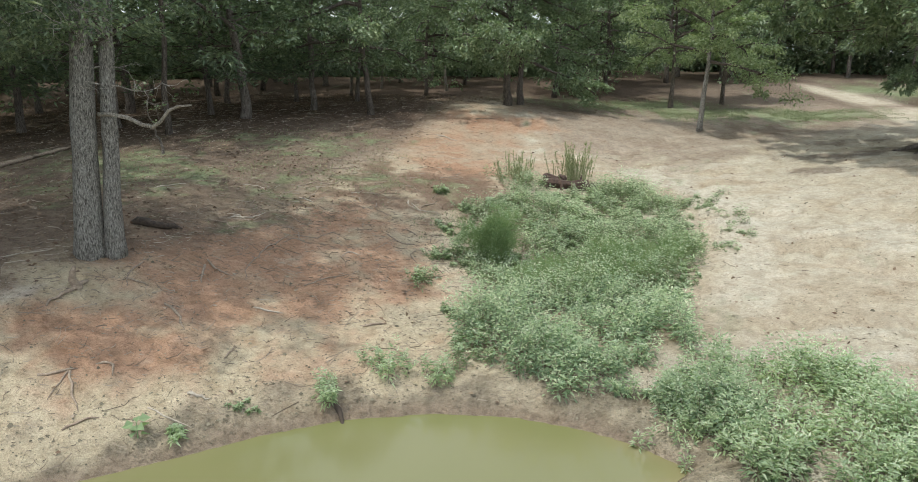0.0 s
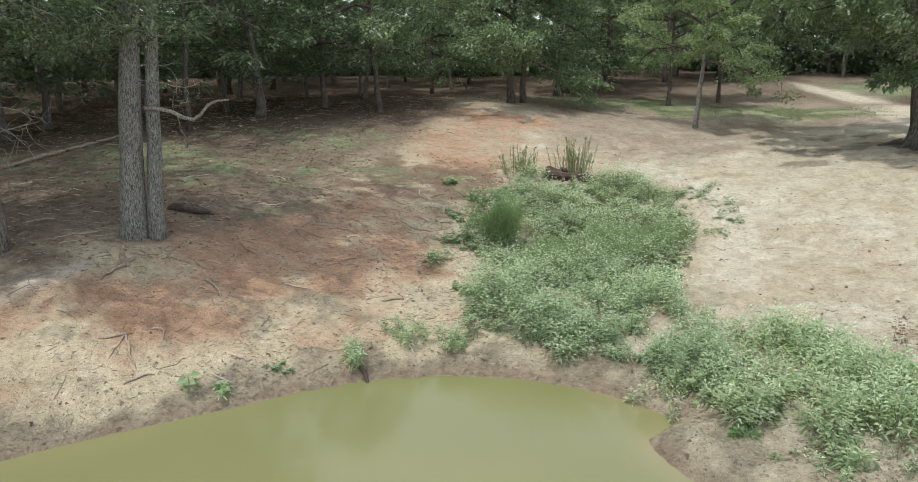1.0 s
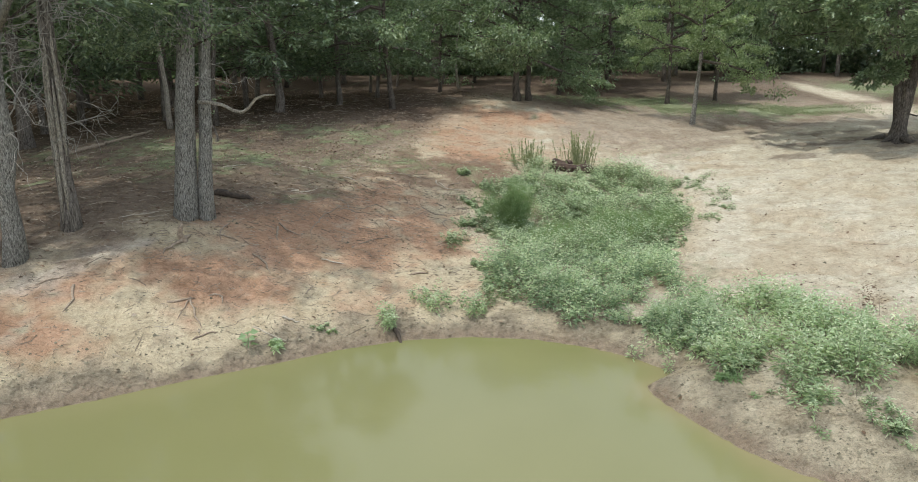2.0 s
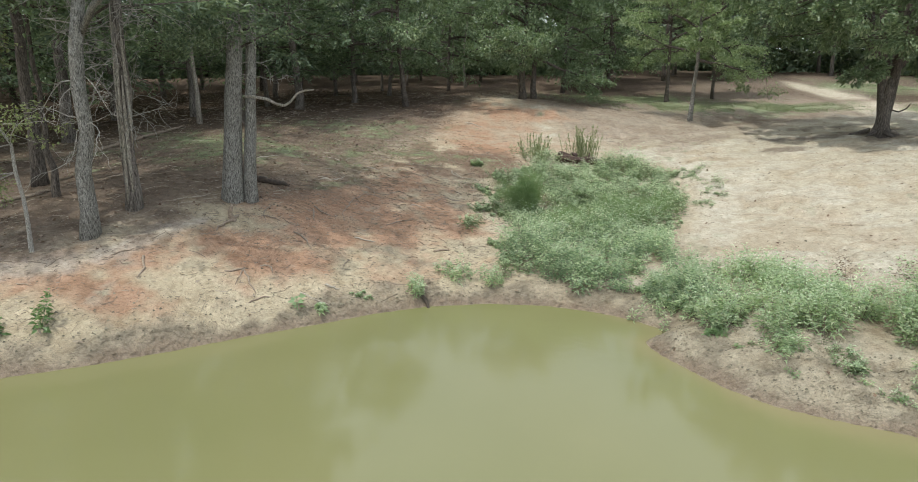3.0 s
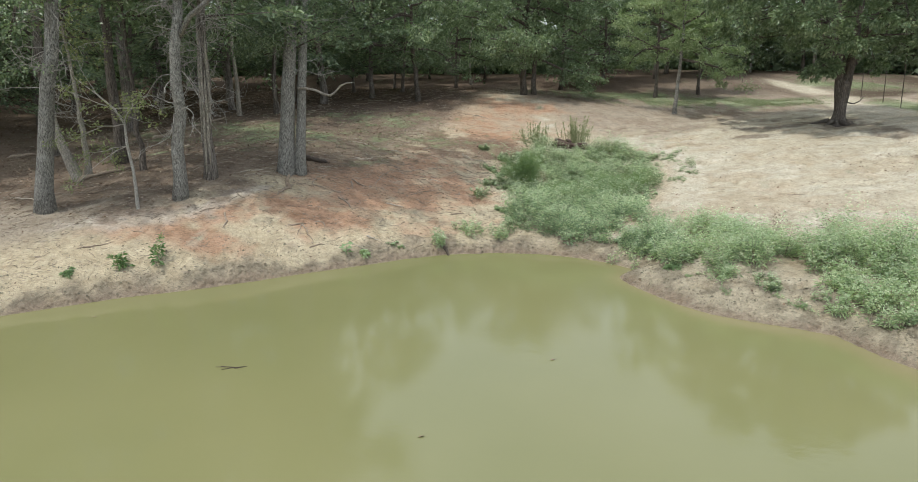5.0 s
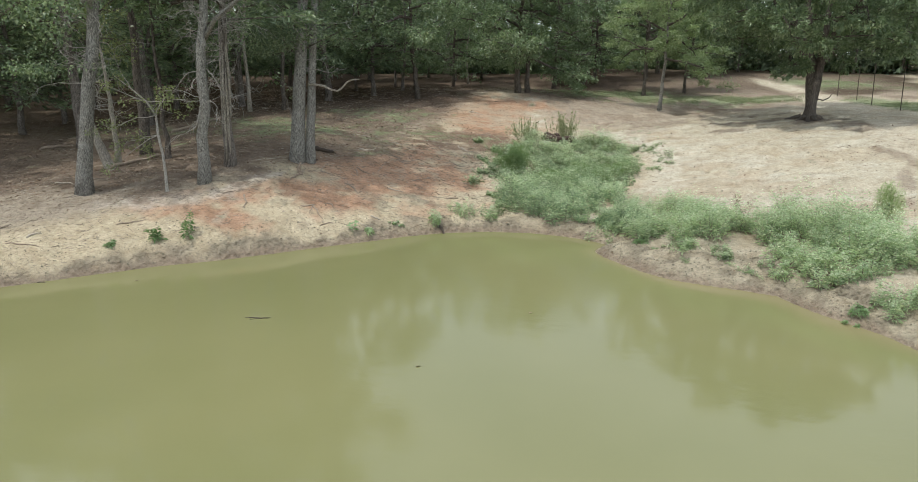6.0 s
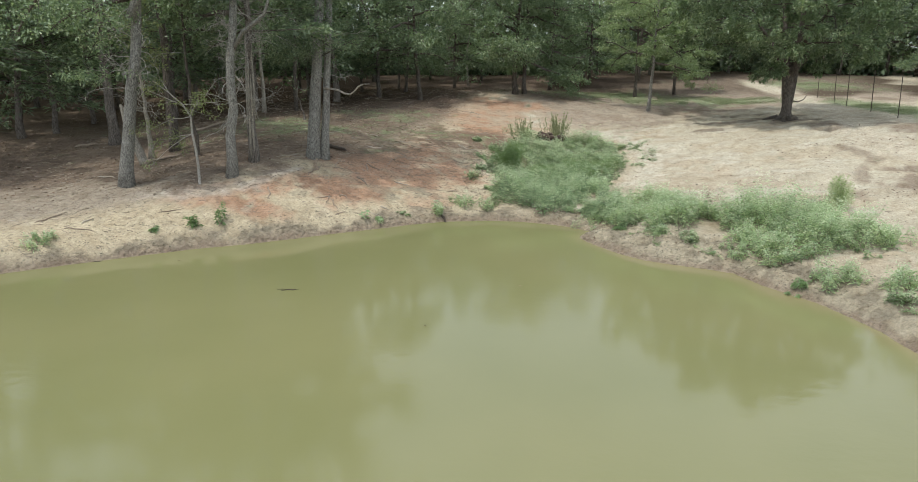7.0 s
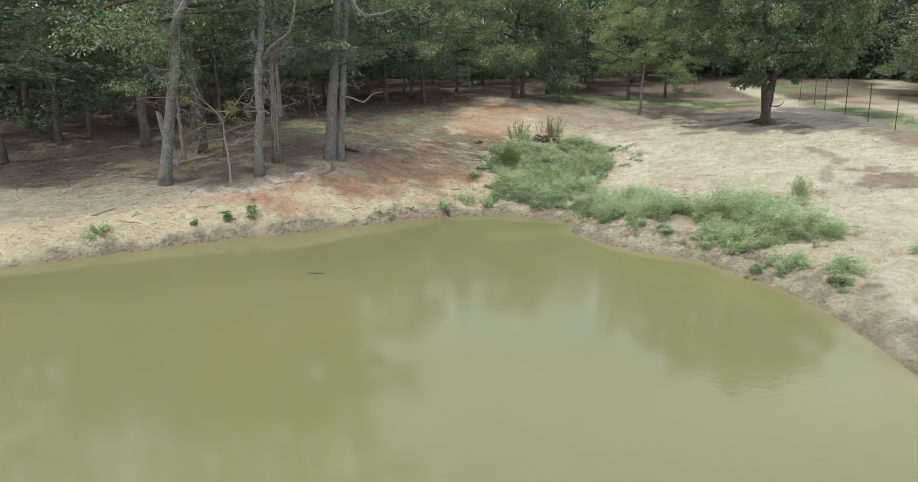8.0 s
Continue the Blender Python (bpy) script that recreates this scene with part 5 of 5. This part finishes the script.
fennel(0.42, 14.2, 1.12, 0.28, 301, "tall soft feathery green fennel clump", 14000)
fennel(8.55, 8.85, 0.85, 0.2, 302, "tall soft feathery light green fennel", 3600, LEAF_PLUME)
for n, (x, y) in enumerate([(2.4, 14.4), (1.4, 13.5), (1.95, 13.4), (3.1, 14.2), (3.8, 14.6), (0.9, 13.3), (2.7, 13.6)]):
    fennel(x, y, 0.48, 0.42, 310 + n, "low feathery green fennel among weeds", 2400)


SPIT = [(2.7, 8.2), (3.4, 8.3), (4.4, 7.3), (5.6, 6.2), (6.3, 5.0), (7.2, 3.0), (6.9, 2.2), (6.2, 4.2), (5.4, 5.3), (4.7, 6.2), (3.6, 6.7)]
spit_rng = np.random.default_rng(350)
spit_x, spit_y = scatter(SPIT, 0.42, spit_rng, 0.1)
for n, (x, y) in enumerate(zip(spit_x, spit_y)):
    shrub("seedling", x, y, spit_rng.uniform(0.06, 0.17), spit_rng.uniform(0.06, 0.16), "small green seedling on the drying mud", 360 + n, (LEAF_FRESH, LEAF_WEED, LEAF_PALE)[n % 3], leaf=0.06, per=10, stems=3, group="seedlings on the mud")


FRINGE = [(4.2, 14.3), (4.5, 15.4), (4.6, 17.9), (5.8, 18.3), (6.0, 16.8), (5.3, 15.0)]
fringe_rng = np.random.default_rng(380)
for n, (x, y) in enumerate(zip(*scatter(FRINGE, 0.42, fringe_rng, 0.3))):
    shrub("weed", x, y, fringe_rng.uniform(0.06, 0.26), fringe_rng.uniform(0.08, 0.3), "thin pale weed scattered over the sand", 600 + n, LEAF_PALE, leaf=0.06, per=12, stems=4, group="thin weeds on the sand")


def reeds(x, y, tall, wide, count, seed, label):
    """Upright stalks, each wrapped in narrow upward leaves, fanning out from one foot."""
    rng = np.random.default_rng(seed)
    ob = thing("reed_clump", on_ground(x, y), label, "plant")
    heap, blades = Heap(), Heap()
    for _ in range(count):
        q = rng.normal(0, wide, 2) * (1, 0.6)
        h = tall * rng.uniform(0.5, 1.12)
        line = bend((*q, -0.03), (q[0] * 0.45 + rng.normal(0, 0.07), q[1] * 0.3, 1.0), h, 4, rng, 0.05)
        heap.add(*tube(line, np.linspace(0.006, 0.002, 4), 3))
        m = int(46 * h)
        s = rng.uniform(0.15, 1, m)
        b = np.stack([np.interp(s * 3, np.arange(4), line[:, k]) for k in range(3)], 1)
        blades.add(*leaves(b, rng.normal(0, 0.34, (m, 3)) + (0, 0, 1.0), rng.uniform(0.06, 0.13, m), 0.016, rng))
    tagged(heap.make("stalk_mass", REED, ob), kind="stuff")
    tagged(blades.make("leaf_mass", REED, ob), kind="stuff")
    return ob


reeds(2.5, 19.1, 0.95, 0.23, 60, 320, "upright clump of dry olive reed stalks")
reeds(1.1, 18.8, 0.72, 0.24, 30, 321, "thin leaning dry olive reed stalks")
shrub("weed", 1.1, 18.55, 0.5, 0.9, "grey-green bushy weed among dry reeds", 245, LEAF_PALE, stems=24)


def pit_stump(x, y, r, h, seed, label):
    """A hollow crumbling butt of a fallen trunk with upright splinters."""
    rng = np.random.default_rng(seed)
    ob = thing("pit_stump", on_ground(x, y), label, "stump")
    for a, b, thick in (((-0.62, 0.05, 0.10), (0.55, -0.02, 0.08), 0.12), ((-0.50, 0.25, 0.22), (0.1, 0.3, 0.16), 0.09), ((0.1, -0.12, 0.05), (0.75, 0.02, 0.06), 0.08)):
        heap = Heap()
        line = np.linspace(a, b, 7) + rng.normal(0, 0.03, (7, 3))
        heap.add(*tube(line, thick * np.array([0.55, 1.0, 0.9, 1.05, 0.8, 0.9, 0.5]), 9, 0.18, rng))
        heap.make("butt", STUMP_WOOD, ob)
    for _ in range(14):
        heap = Heap()
        a, rr = rng.uniform(0, 6.28), r * math.sqrt(rng.random())
        p = np.array((rr * math.cos(a) * 1.5, rr * math.sin(a) * 0.7, -0.05))
        heap.add(*tube(bend(p, rng.normal(0, 0.6, 3) + (0, 0, 1), h * rng.uniform(0.6, 1.4), 4, rng, 0.2), np.linspace(0.05, 0.012, 4), 6, 0.15, rng))
        heap.make("splinter", STUMP_WOOD, ob)
    return ob


# Stump shape added to stand in for the dark side of a low pit.
pit_stump(2.15, 18.6, 0.46, 0.26, 330, "dark brown stump in place of a pit's dark side among the reeds")


def broad_leaf_plant(x, y):
    rng = np.random.default_rng(340)
    ob = thing("broad_leaf_plant", on_ground(x, y), "bright green seedling with broad round leaves", "plant")
    for k in range(9):
        a, up = k * 2.4, 0.05 + 0.022 * k
        heap = Heap()
        base = np.array([[0.03 * math.cos(a), 0.03 * math.sin(a), up]])
        heap.add(*leaves(base, np.array([[math.cos(a), math.sin(a), 0.25]]), 0.13, 0.10, rng, 0.15, 0.2))
        heap.make("leaf", LEAF_FRESH, ob)
    heap = Heap()
    heap.add(*tube([(0, 0, -0.02), (0.005, 0, 0.1), (0, 0.005, 0.24)], [0.008, 0.006, 0.003], 5))
    heap.make("stem", LEAF_FRESH, ob)
    return ob


broad_leaf_plant(-3.62, 8.95)


# ---- fence by the sandy track ----
def fence():
    ob = thing("fence", on_ground(16.6, 22.0), "row of thin rusty steel fence posts", "fence")
    foot = ob.location
    for x, y, h in ((17.3, 29.2, 1.5), (17.0, 26.8, 1.6), (16.5, 24.6, 1.75), (16.0, 21.6, 1.7), (15.75, 19.2, 1.6), (15.7, 17.1, 1.45)):
        g = on_ground(x, y) - foot
        heap = Heap()
        heap.add(*tube([(0.02, 0, -0.3), (-0.03 * h, 0, h * 0.5), (-0.06 * h, 0, h)], [0.018, 0.017, 0.016], 5))
        heap.add(*tube([(-0.055 * h, 0.012, h - 0.12), (-0.06 * h, 0.012, h - 0.02)], [0.022, 0.022], 5))
        post = heap.make("post", STEEL, ob)
        post.location = g
    return ob


fence()


# ---- litter on the ground ----
def land_points(n, x0, x1, y0, y1, rng):
    x, y = rng.uniform(x0, x1, n), rng.uniform(y0, y1, n)
    return x, y, from_shore(x, y)


def turf(name, label, spots, seed, height=0.075):
    rng = np.random.default_rng(seed)
    heap = Heap()
    for cx, cy, rx, ry, n in spots:
        r, a = np.sqrt(-np.log(rng.uniform(0.05, 1, n))), rng.uniform(0, 6.28, n)
        x, y = cx + rx * r * np.cos(a), cy + ry * r * np.sin(a)
        keep = (fbm(x, y, 0.9, 3, seed) > 0.45) & (from_shore(x, y) > 0.1)
        x, y = x[keep], y[keep]
        base = np.stack([x, y, ground_height(x, y) - 0.01], 1)
        size = height * rng.uniform(0.5, 1.4, len(x))
        heap.add(*leaves(base, rng.normal(0, 0.4, base.shape) + (0, 0, 1), size, 0.16 * height, rng, 0.05, 0.15))
    return tagged(heap.make(name, GRASS), label, "grass", kind="stuff")


turf("grass", "thin short green grass in worn patches", [
    (-7.0, 17.0, 3.4, 2.0, 2500), (-4.5, 21.0, 2.6, 1.7, 2000), (7.0, 32.5, 3.4, 1.4, 5000), (17.5, 22.5, 0.75, 3.6, 6000), (20.5, 36, 2.6, 3.8, 9000),
    (-2.6, 17.8, 1.5, 0.7, 900), (3.2, 18.7, 1.4, 0.6, 2500), (0.2, 15.8, 0.9, 0.9, 1800)], 400)


turf("grass", "soft ankle-high green grass under the elms", [(6.6, 31.6, 2.8, 1.4, 7000), (9.6, 30.4, 3.2, 1.6, 9000), (12.8, 29.0, 2.4, 1.7, 9000), (17.5, 22.8, 0.9, 3.8, 9000)], 401, 0.085)


def twigs():
    rng = np.random.default_rng(410)
    x, y, d = land_points(16000, -15, 13, 4, 32, rng)
    wood = soften(y - wood_edge(x), -2.5, 1.0)
    keep = (d > 0.15) & (rng.random(len(x)) < 0.05 + 0.12 * (x < 0) + 0.4 * wood + 0.3 * ((x > -7) & (x < 1) & (y > 11) & (y < 19)))
    x, y = x[keep], y[keep]
    fx, fy, fd = land_points(22000, -12, 2, 4.5, 16, rng)
    fine = (fd > 0.1) & (fy < wood_edge(fx) + 2) & (rng.random(len(fx)) < 1.1 * fbm(fx, fy, 1.3, 3, 19))
    bits = np.r_[np.zeros(len(x), bool), np.ones(fine.sum(), bool)]
    x, y = np.r_[x, fx[fine]], np.r_[y, fy[fine]]
    n = len(x)
    a = rng.normal(0.3, 1.0, n)
    long = np.where(bits, rng.gamma(2.0, 0.022, n) + 0.02, rng.gamma(2.0, 0.07, n) + 0.05)
    way = np.stack([np.cos(a), np.sin(a)], 1)
    v = []
    bow = rng.normal(0, 0.12, n) * long
    for s, off in ((-0.5, 0.0), (0.05, 1.0), (0.5, 0.0)):
        q = np.stack([x, y], 1) + way * (long * s)[:, None] + np.stack([-way[:, 1], way[:, 0]], 1) * (bow * off)[:, None]
        z = ground_height(q[:, 0], q[:, 1]) + 0.006
        r = np.where(bits, 0.5, 0.8) * rng.uniform(0.002, 0.006, n) * (1.2 if s == -0.5 else 0.8)
        across = np.stack([-way[:, 1], way[:, 0]], 1) * r[:, None]
        v += [np.c_[q - across, z - 0.004], np.c_[q + across, z - 0.004], np.c_[q, z + r * 1.6]]
    v = np.stack(v, 1).reshape(-1, 3)
    o = np.arange(n)[:, None] * 9
    quads = np.concatenate([o + (i + a0, i + b0, i + 3 + b0, i + 3 + a0) for i in (0, 3) for a0, b0 in ((1, 2), (2, 0))])
    return tagged(mesh_object("fallen_twigs", v, quads, TWIG), "scattered dry fallen twigs and root ends", "twigs", kind="stuff")


def dead_leaves():
    rng = np.random.default_rng(420)
    x, y, d = land_points(60000, -18, 14, 4, 34, rng)
    wood = soften(y - wood_edge(x) + 1.5 * (fbm(x, y, 1.0, 3, 12) - 0.5), -1.5, 1.5)
    keep = (d > 0.1) & (rng.random(len(x)) < 0.05 + 0.65 * wood + 0.35 * ((x > -7) & (x < 1.5) & (y > 11.5) & (y < 20)) * (fbm(x, y, 0.7, 3, 77) > 0.48) + 0.5 * ((x > 9.5) & (y < 15.5) & (y > 9.5)) * (fbm(x, y, 0.6, 3, 78) > 0.5))
    x, y = x[keep], y[keep]
    n = len(x)
    base = np.stack([x, y, ground_height(x, y) + 0.006], 1)
    way = np.c_[rng.normal(0, 1, (n, 2)), rng.normal(0.1, 0.15, n)]
    size = rng.uniform(0.04, 0.09, n)
    v, f = leaves(base, way, size, size * 0.6, rng, 0.15, 0.0)
    return tagged(mesh_object("dead_leaves", v, f, DEAD_LEAF), "brown dead oak leaves strewn under the trees", "leaf litter", kind="stuff")


def crumbs():
    rng = np.random.default_rng(430)
    x, y, d = land_points(90000, -12, 11, 4, 18, rng)
    rim = np.exp(-((d - 0.45) / 0.4) ** 2)
    keep = (d > 0.03) & (rng.random(len(x)) < 0.10 + 0.9 * rim + 0.6 * ((x > 1.8) & (d < 1.3)))
    x, y = x[keep], y[keep]
    n = len(x)
    r = rng.gamma(2.0, 0.0035, n) + 0.004 + (rng.random(n) < np.where((x > 1.8) & (d[keep] < 1.5), 0.2, 0.02)) * rng.uniform(0.003, 0.009, n)
    z = ground_height(x, y)
    corners = np.array([(1, 0, 0), (0, 1, 0), (-1, 0, 0), (0, -1, 0), (0, 0, 0.8)])
    v = np.stack([x, y, z], 1)[:, None] + corners[None] * r[:, None, None] * rng.uniform(0.6, 1.4, (n, 5, 3))
    o = np.arange(n)[:, None] * 5
    f = np.concatenate([o + t for t in ((0, 1, 4), (1, 2, 4), (2, 3, 4), (3, 0, 4))])
    return tagged(mesh_object("soil_crumbs", v.reshape(-1, 3), f, CLOD), "small crumbs and clods of dried mud", "clods", kind="stuff")


twigs()
dead_leaves()
crumbs()


# ---- roots, sticks and logs lying on the ground ----
def lying(name, line, thick, material, label, category, seed, lift=0.6, group=""):
    """A crooked stick draped over the ground along a few turning points."""
    rng = np.random.default_rng(seed)
    p = np.array(line, float)
    s = np.r_[0, np.cumsum(np.linalg.norm(np.diff(p, axis=0), axis=1))]
    n = max(6, int(s[-1] / 0.09))
    u = np.linspace(0, s[-1], n)
    x, y = np.interp(u, s, p[:, 0]), np.interp(u, s, p[:, 1])
    x[1:-1] += rng.normal(0, 0.007 + thick * 0.3, n - 2)
    y[1:-1] += rng.normal(0, 0.007 + thick * 0.3, n - 2)
    foot = on_ground(x[0], y[0])
    z = ground_height(x, y) + thick * lift
    z[[0, -1]] -= thick * 0.8
    heap = Heap()
    r = thick * np.interp(np.linspace(0, 1, n), [0, 0.15, 0.8, 1], [0.9, 1.0, 0.65, 0.3]) * rng.uniform(0.85, 1.15, n)
    heap.add(*tube(np.stack([x - foot.x, y - foot.y, z - foot.z], 1), r, 7, 0.06, rng))
    ob = heap.make(name, material, smooth=True)
    ob.location = foot
    return tagged(ob, label, category, group)


ROOTS = [
    [(-3.27, 14.03), (-3.48, 13.32), (-3.52, 12.46), (-3.42, 12.12)], [(-4.12, 12.46), (-3.94, 12.28), (-3.62, 12.2)], [(-4.11, 12.32), (-3.97, 11.82)],
    [(-4.9, 12.0), (-4.91, 11.55), (-4.78, 11.21)], [(-4.87, 11.45), (-4.55, 11.39)], [(-4.19, 11.07), (-3.96, 10.94), (-3.77, 10.68)],
    [(-3.11, 10.27), (-3.05, 10.55)], [(-4.68, 9.59), (-4.52, 9.28), (-4.33, 9.09)], [(-4.95, 9.4), (-4.62, 9.65)], [(-4.69, 9.57), (-4.69, 9.13)],
    [(-4.47, 9.77), (-4.27, 9.82), (-4.2, 9.62)], [(-6.25, 9.3), (-6.1, 9.0), (-6.12, 8.75)], [(-6.75, 9.2), (-6.5, 9.5)]]
for n, line in enumerate(ROOTS):
    lying("exposed_root", line, 0.013 + 0.004 * (n % 3), ROOT, "bare weathered root exposed on the clay bank", "root", 500 + n, 0.7, "roots on the bank")
lying("exposed_root", [(-5.30, 11.2), (-5.33, 10.95), (-5.42, 10.75), (-5.46, 10.5)], 0.036, ROOT, "thick gnarled root stub over the bank", "root", 520, 0.9)
root_stub = bare_limb(None, [(0.02, 0.05, -0.1), (0.0, 0.0, 0.02), (-0.03, -0.04, 0.14), (0.0, -0.06, 0.24), (0.04, -0.06, 0.33)], [0.085, 0.06, 0.048, 0.042, 0.02], 521, ROOT, "root_stub")
root_stub.location = on_ground(-5.33, 11.0)
tagged(root_stub, "upright broken root stub above the clay bank", "root")
STICKS = [
    [(-3.66, 9.31), (-3.44, 9.24), (-3.13, 9.2)], [(-4.36, 8.81), (-4.08, 9.07)], [(-3.29, 9.54), (-3.04, 9.58)], [(-2.61, 12.4), (-2.35, 12.79), (-2.05, 13.02)],
    [(-3.13, 11.55), (-2.71, 11.57)], [(-1.57, 11.56), (-1.25, 11.71)], [(-6.61, 11.39), (-6.31, 11.63), (-6.11, 11.87)], [(-0.02, 26.04), (0.8, 26.48)],
    [(-1.18, 23.41), (-0.53, 22.73)], [(-3.42, 15.91), (-3.3, 16.99)], [(-3.57, 16.02), (-3.22, 15.82)], [(-10.78, 6.43), (-10.42, 7.01)],
    [(-11.44, 6.46), (-11.17, 6.42)], [(-9.99, 6.23), (-9.34, 6.3)], [(-9.75, 6.54), (-9.65, 6.81)], [(-7.71, 8.21), (-7.45, 8.2)]]
for n, line in enumerate(STICKS):
    lying("fallen_stick", line, 0.011 + 0.005 * (n % 3), STICK if n % 2 == 0 else ROOT, "dry crooked stick lying on the ground", "stick", 540 + n, 0.8, "sticks on the ground")
brush_rng = np.random.default_rng(580)
for n in range(46):
    bx, by = brush_rng.uniform(-4.6, -0.3), brush_rng.uniform(13.8, 18.6)
    turn, long = brush_rng.uniform(0, 6.28), brush_rng.uniform(0.25, 0.95)
    ends = [(bx, by), (bx + 0.5 * long * math.cos(turn), by + 0.5 * long * math.sin(turn)), (bx + long * math.cos(turn + 0.5), by + long * math.sin(turn + 0.5))]
    lying("fallen_stick", ends, brush_rng.uniform(0.007, 0.015), STICK if n % 7 == 0 else ROOT, "thin dry stick strewn on the clay knoll", "stick", 600 + n, 0.8, "brushwood on the knoll")
lying("fallen_stick", [(-6.24, 15.39), (-5.84, 15.91)], 0.014, STICK, "dry stick on thin grass", "stick", 650, 0.8)
lying("fallen_stick", [(-7.24, 11.96), (-6.94, 12.06)], 0.02, ROOT, "short grey stick on leaf mould", "stick", 651, 0.8)
lying("fallen_stick", [(-8.37, 7.41), (-7.88, 7.84)], 0.014, ROOT, "dry stick on the bank", "stick", 652, 0.8)
lying("fallen_stick", [(-11.3, 10.08), (-10.61, 9.74)], 0.02, STICK, "pale dry stick under the trees", "stick", 653, 0.8)
lying("fallen_stick", [(-1.65, 9.92), (-1.5, 9.7), (-1.42, 9.58)], 0.035, DARK_WOOD, "dark wet stick at the water's edge", "stick", 560, 0.9)
lying("fallen_log", [(-11.3, 16.9), (-10.75, 18.0), (-10.4, 19.3), (-10.16, 20.5)], 0.06, ROOT, "long fallen grey-brown log in the shade", "log", 561, 0.8)
lying("fallen_log", [(-10.5, 11.2), (-10.3, 11.7), (-9.75, 12.04), (-9.58, 12.35)], 0.055, ROOT, "fallen grey log beside the broken trunk", "log", 562, 0.8)
lying("fallen_log", [(-5.62, 13.24), (-5.23, 13.22), (-4.91, 13.44)], 0.08, DARK_WOOD, "short black rotten log", "log", 563, 0.6)
lying("fallen_log", [(-14.89, 15.19), (-14.19, 15.46)], 0.06, ROOT, "short fallen log on dead leaves", "log", 564, 0.7)


def floating_debris(x, y, length, label, seed):
    rng = np.random.default_rng(seed)
    ob = thing("floating_debris", (x, y, 0.0), label, "debris")
    for k in range(3):
        a = rng.normal(0, 0.25)
        c = rng.normal(0, 0.05, 2)
        d = np.array((math.cos(a), math.sin(a), 0)) * length * 0.5 * rng.uniform(0.5, 1)
        heap = Heap()
        mid = np.array((c[0], c[1] * 0.5, 0.004))
        heap.add(*tube([mid - d, mid + (0, 0.01, 0.003), mid + d], [0.004, 0.006, 0.003], 5))
        heap.make("twig", DARK_WOOD, ob)
    return ob


floating_debris(-4.34, 4.09, 0.5, "thin dark twigs floating on the pond", 570)
floating_debris(-8.95, 5.6, 0.4, "dark twigs floating near the bank", 571)
leaf_rng = np.random.default_rng(572)
for x, y in ((-7.26, 5.77), (-1.55, 2.45), (0.2, 4.6)):
    heap = Heap()
    heap.add(*leaves(np.array([[0.0, 0, 0.004]]), np.array([[0.8, 0.4, 0.05]]), 0.09, 0.05, leaf_rng, 0.1, 0.0))
    ob = heap.make("floating_leaf", DEAD_LEAF)
    ob.location = (x, y, 0.0)
    tagged(ob, "single dead leaf floating on the water", "leaf", "leaves on the pond")
